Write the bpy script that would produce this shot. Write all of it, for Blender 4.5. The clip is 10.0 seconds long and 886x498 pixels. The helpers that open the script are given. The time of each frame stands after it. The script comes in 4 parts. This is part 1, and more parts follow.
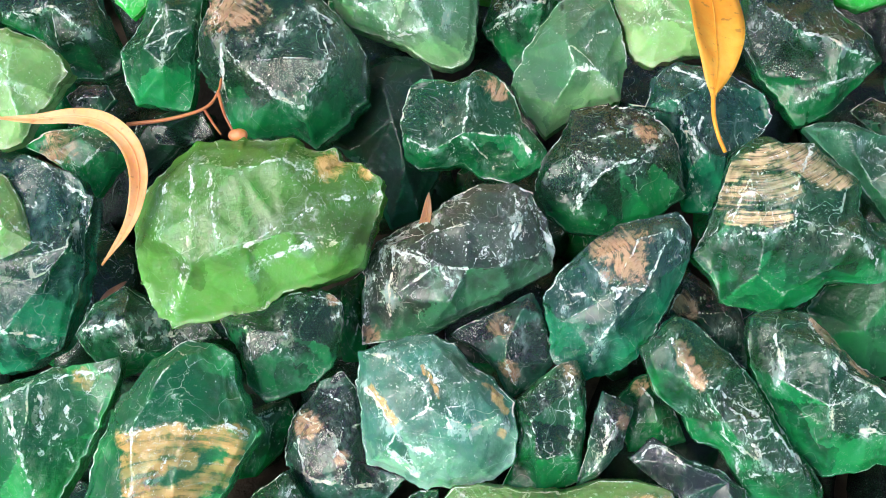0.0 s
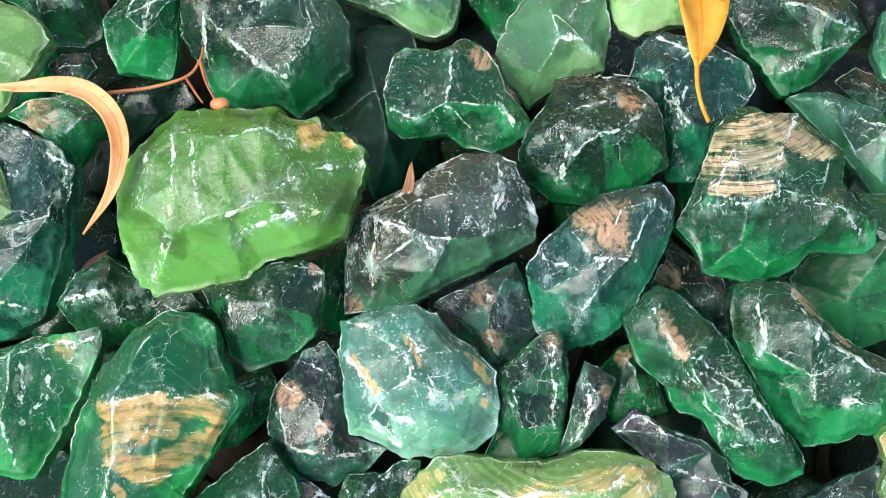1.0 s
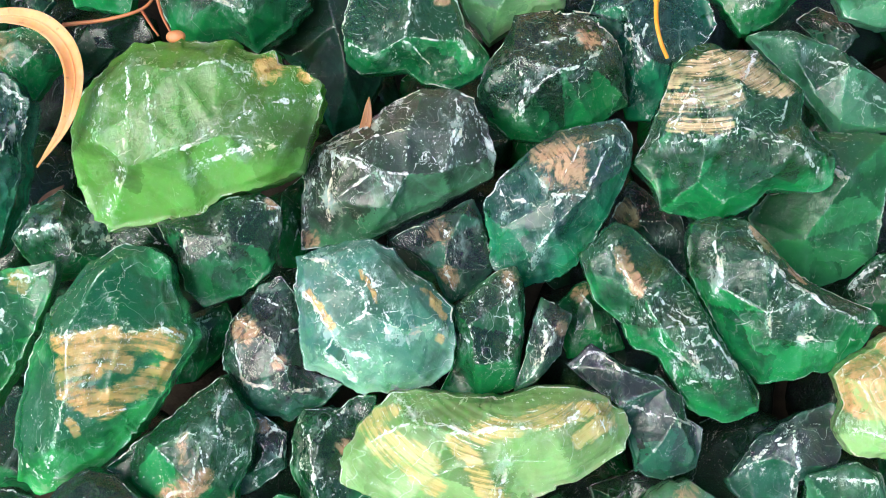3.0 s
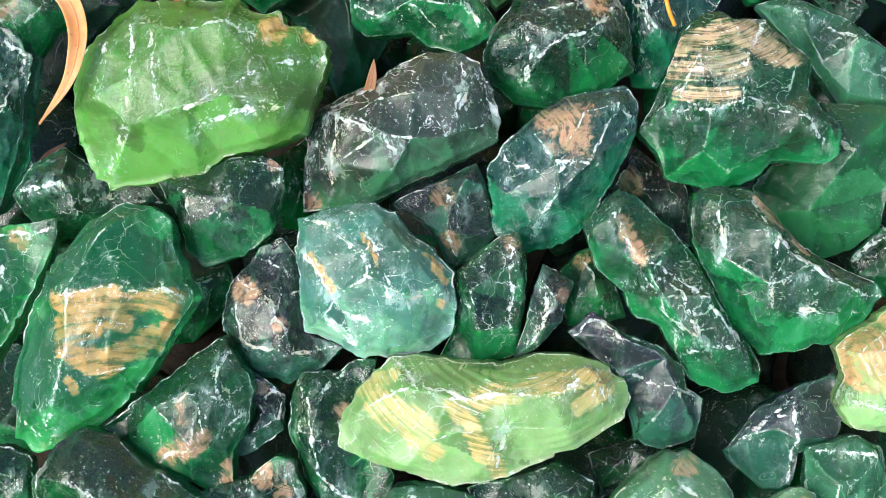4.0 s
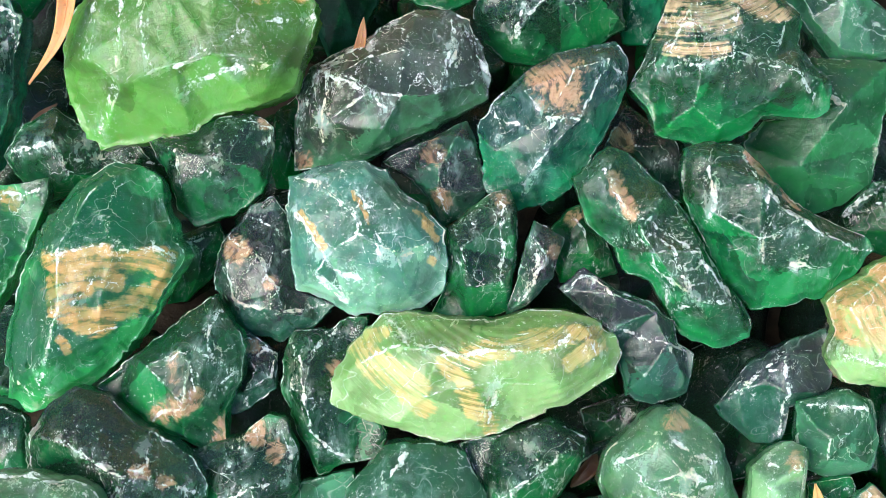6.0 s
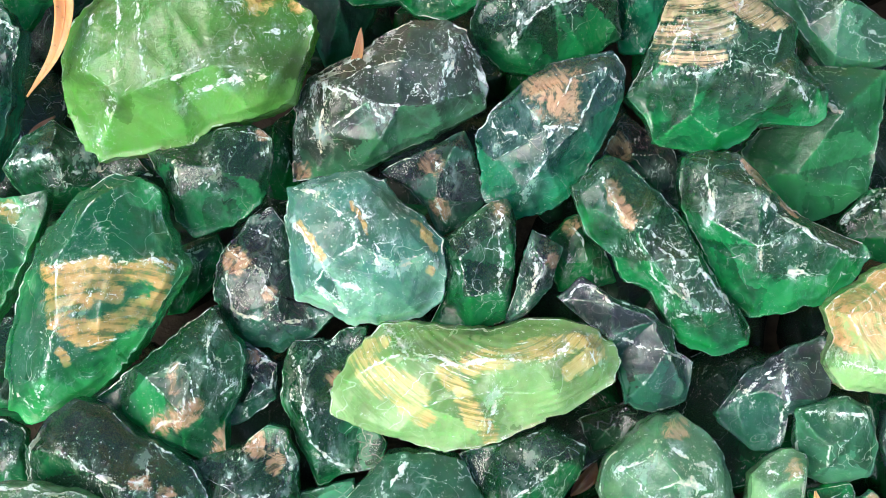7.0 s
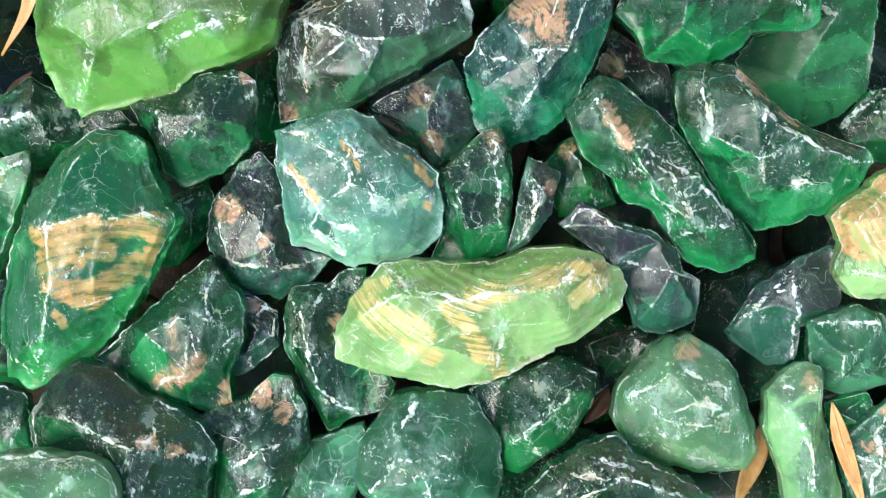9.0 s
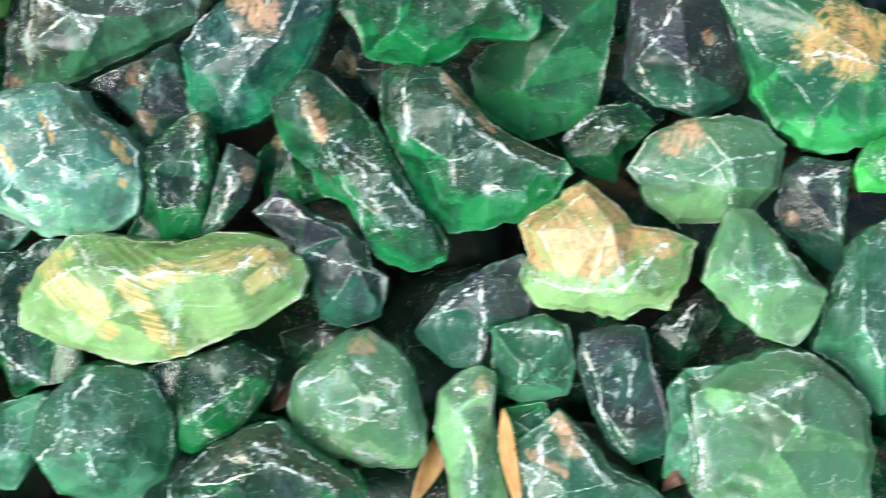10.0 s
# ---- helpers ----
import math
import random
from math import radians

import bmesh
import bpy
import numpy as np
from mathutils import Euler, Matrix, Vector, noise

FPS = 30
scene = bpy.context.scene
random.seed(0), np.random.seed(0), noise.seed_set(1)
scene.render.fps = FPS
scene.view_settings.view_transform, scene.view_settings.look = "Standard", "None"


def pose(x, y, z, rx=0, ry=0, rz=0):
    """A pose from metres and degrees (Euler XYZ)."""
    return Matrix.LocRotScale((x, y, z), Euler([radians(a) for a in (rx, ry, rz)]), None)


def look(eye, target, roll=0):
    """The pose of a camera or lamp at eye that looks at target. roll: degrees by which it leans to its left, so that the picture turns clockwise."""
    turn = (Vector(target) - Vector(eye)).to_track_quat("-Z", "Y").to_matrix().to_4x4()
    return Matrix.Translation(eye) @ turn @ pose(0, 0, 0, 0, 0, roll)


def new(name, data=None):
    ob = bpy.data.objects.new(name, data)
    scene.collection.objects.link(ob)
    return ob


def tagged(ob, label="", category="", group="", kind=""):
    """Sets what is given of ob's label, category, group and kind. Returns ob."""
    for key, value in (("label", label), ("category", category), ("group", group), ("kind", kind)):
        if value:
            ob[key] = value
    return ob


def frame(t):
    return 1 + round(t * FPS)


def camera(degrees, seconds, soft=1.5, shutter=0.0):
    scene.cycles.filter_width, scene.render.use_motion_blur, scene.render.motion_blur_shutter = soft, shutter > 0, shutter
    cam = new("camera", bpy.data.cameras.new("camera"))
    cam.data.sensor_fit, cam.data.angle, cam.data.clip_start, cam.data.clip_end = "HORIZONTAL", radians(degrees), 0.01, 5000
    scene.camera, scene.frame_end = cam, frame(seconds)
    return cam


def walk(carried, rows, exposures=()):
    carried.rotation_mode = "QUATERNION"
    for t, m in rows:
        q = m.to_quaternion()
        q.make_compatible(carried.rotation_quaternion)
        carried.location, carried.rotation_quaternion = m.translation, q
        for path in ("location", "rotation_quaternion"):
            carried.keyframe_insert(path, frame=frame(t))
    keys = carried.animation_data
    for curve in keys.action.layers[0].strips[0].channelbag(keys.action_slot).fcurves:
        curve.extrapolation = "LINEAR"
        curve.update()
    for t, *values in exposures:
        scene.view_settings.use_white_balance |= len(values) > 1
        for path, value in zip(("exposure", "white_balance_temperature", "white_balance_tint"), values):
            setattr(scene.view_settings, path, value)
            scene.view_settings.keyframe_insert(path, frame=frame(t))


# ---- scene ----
cam = camera(28.0, 10.0, soft=0.75, shutter=0.4)
PATH = [
    (0, (0.0463, -0.3099, 0.6737), (0.0069, 0.0720, 0.0294), -4.08),
    (0.5, (0.0468, -0.3092, 0.6726), (0.0056, 0.0659, 0.0245), -4.27),
    (1, (0.0485, -0.3095, 0.6716), (0.0144, 0.0622, 0.0210), -3.42),
    (1.5, (0.0467, -0.3108, 0.6720), (0.0102, 0.0610, 0.0217), -3.88),
    (2, (0.0505, -0.3133, 0.6698), (0.0170, 0.0506, 0.0148), -3.55),
    (2.5, (0.0541, -0.3140, 0.6676), (0.0307, 0.0461, 0.0101), -2.07),
    (4, (0.0555, -0.3120, 0.6634), (0.0326, 0.0286, -0.0044), -0.84),
    (4.5, (0.0578, -0.3145, 0.6629), (0.0375, 0.0244, -0.0059), -0.25),
    (5, (0.0598, -0.3137, 0.6631), (0.0413, 0.0171, -0.0098), -0.18),
    (5.5, (0.0602, -0.3147, 0.6620), (0.0368, 0.0121, -0.0126), -1.30),
    (7, (0.0590, -0.3167, 0.6627), (0.0376, 0.0158, -0.0093), -1.46),
    (7.5, (0.0601, -0.3150, 0.6643), (0.0384, 0.0139, -0.0093), -2.35),
    (8, (0.0566, -0.3104, 0.6628), (0.0373, 0.0144, -0.0130), -4.28),
    (8.5, (0.0527, -0.3078, 0.6579), (0.0344, 0.0075, -0.0223), -4.77),
    (9, (0.0563, -0.3023, 0.6528), (0.0382, -0.0033, -0.0347), -5.14),
    (9.5, (0.1326, -0.3045, 0.6570), (0.0953, -0.0123, -0.0328), -5.10),
    (10, (0.2070, -0.3144, 0.6489), (0.1633, -0.0072, -0.0339), -4.90),
]
walk(cam, [(t, look(eye, target, roll)) for t, eye, target, roll in PATH], [(0.0, 0.32), (9.0, 0.34), (10.0, 0.42)])

# ---- world and light ----
world = bpy.data.worlds.new("sky")
scene.world = world
world.use_nodes = True
SUN_EL, SUN_AZ = 50.0, 138.0         # degrees; azimuth from +y towards -x
wn = world.node_tree.nodes
sky = wn.new("ShaderNodeTexSky")
sky.sky_type, sky.sun_disc = "NISHITA", False
sky.sun_elevation, sky.sun_rotation = radians(SUN_EL), radians(-SUN_AZ)
wn["Background"].inputs["Strength"].default_value = 0.15
world.node_tree.links.new(sky.outputs[0], wn["Background"].inputs["Color"])
sun = new("sun", bpy.data.lights.new("sun", "SUN"))
sun.data.energy, sun.data.angle, sun.data.color = 3.8, radians(38.0), (0.98, 0.95, 0.85)
sun_from = Vector((-math.sin(radians(SUN_AZ)) * math.cos(radians(SUN_EL)), math.cos(radians(SUN_AZ)) * math.cos(radians(SUN_EL)), math.sin(radians(SUN_EL))))
sun.matrix_world = look(sun_from * 5, (0, 0, 0))


# ---- materials ----
class Nodes:
    """A short way to write a node tree."""

    def __init__(self, name):
        self.mat = bpy.data.materials.new(name)
        self.mat.use_nodes = True
        self.tree = self.mat.node_tree
        self.bsdf = self.tree.nodes["Principled BSDF"]

    def put(self, socket, value):
        if isinstance(value, bpy.types.NodeSocket):
            self.tree.links.new(value, socket)
        else:
            socket.default_value = value

    def node(self, kind, out=0, **inputs):
        n = self.tree.nodes.new(kind)
        for key, value in inputs.items():
            self.put(n.inputs[key.replace("_", " ")], value)
        return n.outputs[out]

    def math(self, op, a, b=0.0, clamp=False):
        n = self.tree.nodes.new("ShaderNodeMath")
        n.operation, n.use_clamp = op, clamp
        self.put(n.inputs[0], a)
        self.put(n.inputs[1], b)
        return n.outputs[0]

    def vec(self, op, a, b):
        n = self.tree.nodes.new("ShaderNodeVectorMath")
        n.operation = op
        self.put(n.inputs[0], a)
        self.put(n.inputs[1], b)
        return n.outputs[0]

    def mix(self, f, a, b):
        n = self.tree.nodes.new("ShaderNodeMix")
        n.data_type = "RGBA"
        self.put(n.inputs[0], f)
        self.put(n.inputs[6], a)
        self.put(n.inputs[7], b)
        return n.outputs[2]

    def step(self, v, lo, hi, a=0.0, b=1.0):
        n = self.tree.nodes.new("ShaderNodeMapRange")
        n.interpolation_type = "SMOOTHSTEP"
        for k, x in zip((0, 1, 2, 3, 4), (v, lo, hi, a, b)):
            self.put(n.inputs[k], x)
        return n.outputs[0]

    def noise(self, co, scale, detail=3.0, rough=0.55, distort=0.0):
        return self.node("ShaderNodeTexNoise", Vector=co, Scale=scale, Detail=detail, Roughness=rough, Distortion=distort)

    def attr(self, name):
        n = self.tree.nodes.new("ShaderNodeAttribute")
        n.attribute_name = name
        return n.outputs["Fac"]

    def bump(self, height, distance, strength=1.0, under=None):
        n = self.tree.nodes.new("ShaderNodeBump")
        self.put(n.inputs["Height"], height)
        n.inputs["Distance"].default_value, n.inputs["Strength"].default_value = distance, strength
        if under:
            self.put(n.inputs["Normal"], under)
        return n.outputs[0]

    def place(self):
        """Object coordinates, shifted for each object by its random number."""
        co = self.node("ShaderNodeTexCoord", 3)
        info = self.tree.nodes.new("ShaderNodeObjectInfo")
        self.random = info.outputs["Random"]
        return self.vec("ADD", co, self.vec("MULTIPLY", self.node("ShaderNodeCombineXYZ", X=self.random, Y=self.random, Z=self.random), (7.3, 3.1, 5.7)))


def rgb(r, g, b):
    return (r, g, b, 1.0)


def glass(name, light, dark, clear, rough, worn, glow, tan=((0.50, 0.27, 0.15), (0.68, 0.43, 0.27))):
    """Weathered slag glass: glow through the glass painted as lighter body colour, white scratches and specks, tan
    blotches on some breaks.
    """
    m = Nodes(name)
    co = m.place()
    cloud = m.noise(co, 34.0, 4.0, 0.6, 0.6)
    wob = m.math("SUBTRACT", m.noise(co, 150.0, 5.0, 0.65), 0.5)
    # break planes inside the glass, their reflections painted as tone cell by cell
    inner = m.tree.nodes.new("ShaderNodeTexVoronoi")
    inner.inputs["Scale"].default_value = 62.0
    m.put(inner.inputs["Vector"], m.vec("ADD", m.vec("MULTIPLY", co, (1.0, 0.6, 1.0)), m.node("ShaderNodeCombineXYZ", X=m.math("MULTIPLY", wob, 0.012), Y=m.math("MULTIPLY", cloud, 0.03))))
    flaw_gleam = m.tree.nodes.new("ShaderNodeSeparateColor")
    m.put(flaw_gleam.inputs[0], inner.outputs["Color"])
    # the attribute carries the painted glow: low values lighten the body colour
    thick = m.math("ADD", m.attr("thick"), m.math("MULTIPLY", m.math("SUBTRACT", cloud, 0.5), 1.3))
    thick = m.math("ADD", thick, m.math("MULTIPLY", m.math("SUBTRACT", flaw_gleam.outputs[0], 0.5), 0.34))
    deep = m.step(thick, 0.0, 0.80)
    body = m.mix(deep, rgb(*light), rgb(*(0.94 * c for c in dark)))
    # smoky olive streaks in the darker parts
    olive = m.math("MULTIPLY", m.step(m.noise(co, 20.0, 4.0, 0.6, 0.8), 0.48, 0.66), m.step(deep, 0.3, 0.8, 0.0, 0.5))
    body = m.mix(olive, body, rgb(0.080, 0.105, 0.048))
    grain = m.noise(co, 480.0, 3.0, 0.7)
    grit = m.step(grain, 0.40, 0.58)
    patch = m.noise(co, 60.0, 3.0)
    # hackle: fine lines along and across the shells of the breaks
    shell = m.node("ShaderNodeCombineXYZ", X=m.math("MULTIPLY", m.attr("arc"), 0.55), Y=m.math("MULTIPLY", m.attr("turn"), 0.07), Z=m.random)
    rays = m.node("ShaderNodeCombineXYZ", X=m.math("MULTIPLY", m.attr("arc"), 0.05), Y=m.math("MULTIPLY", m.attr("turn"), 0.50), Z=m.random)
    arcs = m.noise(m.vec("ADD", shell, m.node("ShaderNodeCombineXYZ", X=m.math("MULTIPLY", wob, 0.8))), 1.0, 4.0, 0.6)
    hackle = m.noise(m.vec("ADD", rays, m.node("ShaderNodeCombineXYZ", Y=m.math("MULTIPLY", wob, 0.9))), 1.0, 4.0, 0.6)
    # thin wandering cracks: the zero lines of two noises, broken up by a third
    patches = m.step(m.noise(co, 26.0, 2.0), 0.40, 0.58)
    net = m.tree.nodes.new("ShaderNodeTexVoronoi")
    net.feature = "DISTANCE_TO_EDGE"
    net.inputs["Scale"].default_value = 48.0
    m.put(net.inputs["Vector"], m.vec("ADD", co, m.node("ShaderNodeCombineXYZ", X=m.math("MULTIPLY", wob, 0.012), Y=m.math("MULTIPLY", cloud, 0.02))))
    cracks = m.math("MULTIPLY", m.step(net.outputs[0], 0.002, 0.016, 1.0, 0.0), m.step(m.noise(co, 75.0, 2.0), 0.46, 0.60))
    line = m.math("ABSOLUTE", m.math("SUBTRACT", m.noise(co, 48.0, 2.0, 0.5, 0.2), 0.5))
    cracks = m.math("MAXIMUM", cracks, m.math("MULTIPLY", m.step(line, 0.0, 0.007, 1.0, 0.0), 0.6))
    cracks = m.math("MULTIPLY", m.math("MULTIPLY", cracks, patches), m.step(grain, 0.32, 0.55, 0.25, 1.0))
    specks = m.step(m.noise(co, 640.0, 3.0, 0.6), 0.66, 0.74)
    specks = m.math("MULTIPLY", specks, m.step(m.noise(co, 46.0, 3.0), 0.44, 0.60, 0.04, 1.0))
    scuff = m.step(m.noise(m.vec("MULTIPLY", co, (1.0, 1.9, 1.0)), 260.0, 6.0, 0.76), 0.56, 0.68)
    scuff = m.math("MULTIPLY", scuff, m.step(m.noise(co, 34.0, 2.0), 0.50, 0.63))
    # bright streaks of hackle catching light, painted white
    lit_hackle = m.math("MULTIPLY", m.step(hackle, 0.60, 0.70), m.step(m.noise(co, 30.0, 2.0), 0.50, 0.62))
    # worn edges: gap to the next break, in mm
    edge = m.math("ADD", m.attr("ridge"), m.math("MULTIPLY", wob, 1.6))
    edge = m.step(edge, 0.35, 0.85, 1.0, 0.0)
    ridge = m.math("MULTIPLY", edge, m.math("MULTIPLY", m.step(grain, 0.36, 0.56, 0.15, 1.0), m.step(patch, 0.36, 0.56, 0.15, 1.0)))
    away = m.math("ADD", m.attr("vein"), m.math("MULTIPLY", wob, 4.0))
    broad = m.step(m.noise(co, 130.0, 3.0, 0.6), 0.36, 0.64, 0.30, 1.25)
    vein = m.math("MULTIPLY", m.step(m.math("DIVIDE", m.math("ABSOLUTE", away), broad), 0.30, 0.85, 1.0, 0.0), m.step(grain, 0.36, 0.56, 0.30, 1.0))
    halo = m.math("MULTIPLY", m.step(m.attr("vein"), 0.0, 6.5, 1.0, 0.0), m.step(m.noise(m.vec("MULTIPLY", co, (1.0, 0.6, 1.0)), 420.0, 5.0, 0.74), 0.53, 0.68))
    vein = m.math("MAXIMUM", vein, m.math("MULTIPLY", halo, 0.85))
    up = m.tree.nodes.new("ShaderNodeSeparateXYZ")
    m.put(up.inputs[0], m.node("ShaderNodeNewGeometry", 1))
    lying = m.step(up.outputs[2], 0.42, 0.90)          # dust, and painted sky sheen, on what faces up
    white = m.math("MAXIMUM", m.math("MULTIPLY", cracks, 0.60), ridge)
    white = m.math("MAXIMUM", white, m.math("MULTIPLY", specks, 0.70))
    pits = m.math("MULTIPLY", m.step(m.noise(co, 460.0, 5.0, 0.80), 0.57, 0.67), m.step(m.noise(co, 44.0, 3.0), 0.42, 0.60, 0.07, 0.58))
    white = m.math("MAXIMUM", white, pits)
    white = m.math("MAXIMUM", white, m.math("MULTIPLY", lit_hackle, 0.25))
    white = m.math("MAXIMUM", white, m.math("MULTIPLY", scuff, 0.5))
    white = m.math("MULTIPLY", white, m.math("MULTIPLY", m.step(lying, 0.0, 0.8, 0.40, 1.0), worn))
    white = m.math("MAXIMUM", white, vein, clamp=True)
    # tan blotches painted into the base colour, streaked along the shells
    blotch_mask = m.math("ADD", m.math("SUBTRACT", 1.2, m.attr("blotch")), m.math("MULTIPLY", m.math("SUBTRACT", arcs, 0.5), 1.3))
    blotch_mask = m.math("ADD", blotch_mask, m.math("MULTIPLY", m.math("SUBTRACT", m.noise(co, 85.0, 5.0, 0.62, 0.8), 0.5), 2.0))
    blotch_mask = m.math("ADD", blotch_mask, m.math("MULTIPLY", m.math("SUBTRACT", m.noise(m.vec("MULTIPLY", co, (1.0, 1.6, 1.0)), 300.0, 4.0, 0.68), 0.5), 0.9))
    blotch_mask = m.math("MULTIPLY", m.step(blotch_mask, 0.0, 0.62), m.step(m.attr("blotch"), 0.9, 1.6, 1.0, 0.0))
    blotch_mask = m.math("MULTIPLY", blotch_mask, m.math("MULTIPLY", m.step(patch, 0.30, 0.60, 0.55, 1.0), m.step(m.math("ADD", arcs, m.math("MULTIPLY", wob, 0.6)), 0.36, 0.50, 0.42, 1.0)))
    blotch_tan = m.mix(m.step(m.math("ADD", arcs, m.math("MULTIPLY", wob, 0.5)), 0.36, 0.64), rgb(*tan[0]), rgb(*tan[1]))
    # pale dust smeared over the faces; its blue cast paints in sky sheen
    smear = m.step(m.noise(m.vec("MULTIPLY", co, (1.0, 0.5, 1.0)), 85.0, 7.0, 0.72, 0.8), 0.46, 0.72)
    # thin pale film on up-facing breaks: sky reflection put into the colour
    sky_sheen = m.math("MULTIPLY", lying, m.math("MULTIPLY", m.step(m.noise(co, 140.0, 5.0, 0.7), 0.30, 0.70, 0.3, 1.0), m.step(m.noise(co, 22.0, 3.0), 0.40, 0.68, 0.0, 0.10)))
    dust = m.math("MULTIPLY", m.math("MULTIPLY", smear, m.step(m.noise(co, 28.0, 2.0), 0.38, 0.64)), m.math("MULTIPLY", m.step(lying, 0.0, 1.0, 0.35, 1.0), 0.36))
    near = m.math("MULTIPLY", m.step(m.attr("vein"), 0.0, 9.0, 0.55, 0.0), m.step(m.noise(m.vec("MULTIPLY", co, (1.0, 0.6, 1.0)), 120.0, 6.0, 0.72), 0.45, 0.66))
    dust = m.math("MULTIPLY", m.math("MAXIMUM", m.math("MAXIMUM", dust, near), sky_sheen), worn, clamp=True)
    colour = m.mix(dust, body, m.mix(m.step(m.noise(co, 24.0, 3.0), 0.50, 0.64), rgb(0.47, 0.66, 0.65), rgb(0.52, 0.49, 0.40)))
    colour = m.mix(m.math("MULTIPLY", blotch_mask, 0.92), colour, blotch_tan)
    colour = m.mix(m.math("MULTIPLY", white, 0.96), colour, m.mix(m.step(patch, 0.50, 0.66), rgb(0.83, 0.92, 0.92), rgb(0.86, 0.80, 0.66)))
    solid = m.math("MAXIMUM", m.math("MULTIPLY", white, 0.95), m.math("MAXIMUM", m.math("MULTIPLY", blotch_mask, 0.75), dust), clamp=True)
    b = m.bsdf.inputs
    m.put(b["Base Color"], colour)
    m.put(b["Transmission Weight"], m.math("MULTIPLY", m.math("SUBTRACT", 1.0, solid), m.step(deep, 0.0, 0.8, clear * 0.45, clear)))
    m.put(b["Roughness"], m.math("ADD", m.math("MULTIPLY", m.math("MAXIMUM", white, dust), 0.4), m.step(m.noise(co, 30.0, 4.0), 0.3, 0.7, rough * 0.22, rough * 0.7)))
    b["IOR"].default_value = 1.58
    b["Specular IOR Level"].default_value = 0.35
    m.put(b["Subsurface Weight"], m.math("SUBTRACT", 1.0, solid))
    b["Subsurface Radius"].default_value = (0.15, 1.0, 0.25)
    b["Subsurface Scale"].default_value = glow
    fine = m.bump(m.noise(co, 190.0, 5.0, 0.65), 0.0010, 0.40)
    fine = m.bump(m.math("ADD", arcs, m.math("MULTIPLY", hackle, 0.6)), 0.0016, 0.26, fine)
    m.put(b["Normal"], m.bump(m.math("SUBTRACT", m.noise(co, 40.0, 2.0, 0.5, 1.2), m.math("MULTIPLY", white, 0.3)), 0.0010, 0.5, fine))
    return m.mat


LIME = glass("lime_glass", (0.19, 0.50, 0.11), (0.12, 0.35, 0.05), 0.38, 0.4, 0.62, 0.01, tan=((0.66, 0.36, 0.10), (0.86, 0.58, 0.24)))
PALE = glass("pale_lime_glass", (0.42, 0.7, 0.3), (0.3, 0.56, 0.19), 0.4, 0.32, 1.0, 0.010, tan=((0.55, 0.40, 0.12), (0.76, 0.60, 0.26)))
TAWNY = glass("tan_blotched_lime_glass", (0.42, 0.7, 0.3), (0.3, 0.56, 0.19), 0.4, 0.32, 1.0, 0.010, tan=((0.56, 0.30, 0.12), (0.70, 0.42, 0.20)))
GREEN = glass("green_glass", (0.018, 0.37, 0.115), (0.016, 0.19, 0.088), 0.72, 0.27, 0.95, 0.009)
RIPPLED = glass("rippled_green_glass", (0.018, 0.37, 0.115), (0.016, 0.19, 0.088), 0.72, 0.27, 0.95, 0.009, tan=((0.56, 0.38, 0.23), (0.82, 0.62, 0.38)))
SAGE = glass("frosted_sage_glass", (0.12, 0.42, 0.24), (0.060, 0.26, 0.145), 0.6, 0.27, 0.85, 0.009)
DEEP = glass("bottle_green_glass", (0.014, 0.28, 0.085), (0.017, 0.118, 0.066), 0.78, 0.27, 1.05, 0.008)
VIVID = glass("vivid_green_glass", (0.06, 0.55, 0.16), (0.022, 0.29, 0.125), 0.66, 0.27, 0.95, 0.009, tan=((0.58, 0.31, 0.09), (0.76, 0.48, 0.19)))
GLOW = glass("bright_green_glass", (0.08, 0.70, 0.13), (0.04, 0.46, 0.12), 0.5, 0.28, 0.9, 0.012)
CLOUDY = glass("cloudy_sage_glass", (0.28, 0.57, 0.27), (0.15, 0.40, 0.215), 0.5, 0.27, 0.9, 0.010)
ASH = glass("ash_green_glass", (0.09, 0.34, 0.17), (0.105, 0.17, 0.14), 0.7, 0.27, 1.6, 0.008)
TEAL = glass("teal_glass", (0.022, 0.38, 0.18), (0.028, 0.18, 0.15), 0.75, 0.27, 1.05, 0.009)
SMOKE = glass("smoky_glass", (0.035, 0.19, 0.115), (0.062, 0.084, 0.096), 0.75, 0.24, 0.9, 0.008)
SLATE = glass("slate_glass", (0.030, 0.17, 0.105), (0.064, 0.088, 0.108), 0.62, 0.30, 0.6, 0.008)
MILKY = glass("milky_aqua_glass", (0.36, 0.74, 0.5), (0.12, 0.43, 0.33), 0.5, 0.27, 1.4, 0.009, tan=((0.66, 0.36, 0.10), (0.86, 0.58, 0.24)))
MIST = glass("dim_teal_glass", (0.03, 0.18, 0.11), (0.040, 0.105, 0.085), 0.6, 0.40, 0.18, 0.008)
# near-black: the shade of the gaps between rocks is put into this colour
GAP_SHADE = glass("gap_shade_glass", (0.010, 0.075, 0.035), (0.012, 0.036, 0.026), 0.7, 0.32, 0.35, 0.006)
SMOOTH = glass("smooth_green_glass", (0.07, 0.42, 0.17), (0.045, 0.26, 0.12), 0.55, 0.40, 0.40, 0.010)


def soil_material():
    m = Nodes("dark_soil")
    co = m.node("ShaderNodeTexCoord", 3)
    n = m.noise(co, 60.0, 8.0, 0.7)
    m.put(m.bsdf.inputs["Base Color"], m.mix(m.step(n, 0.3, 0.7), rgb(0.020, 0.014, 0.010), rgb(0.075, 0.052, 0.038)))
    m.bsdf.inputs["Roughness"].default_value = 0.95
    m.put(m.bsdf.inputs["Normal"], m.bump(n, 0.01, 0.8))
    return m.mat


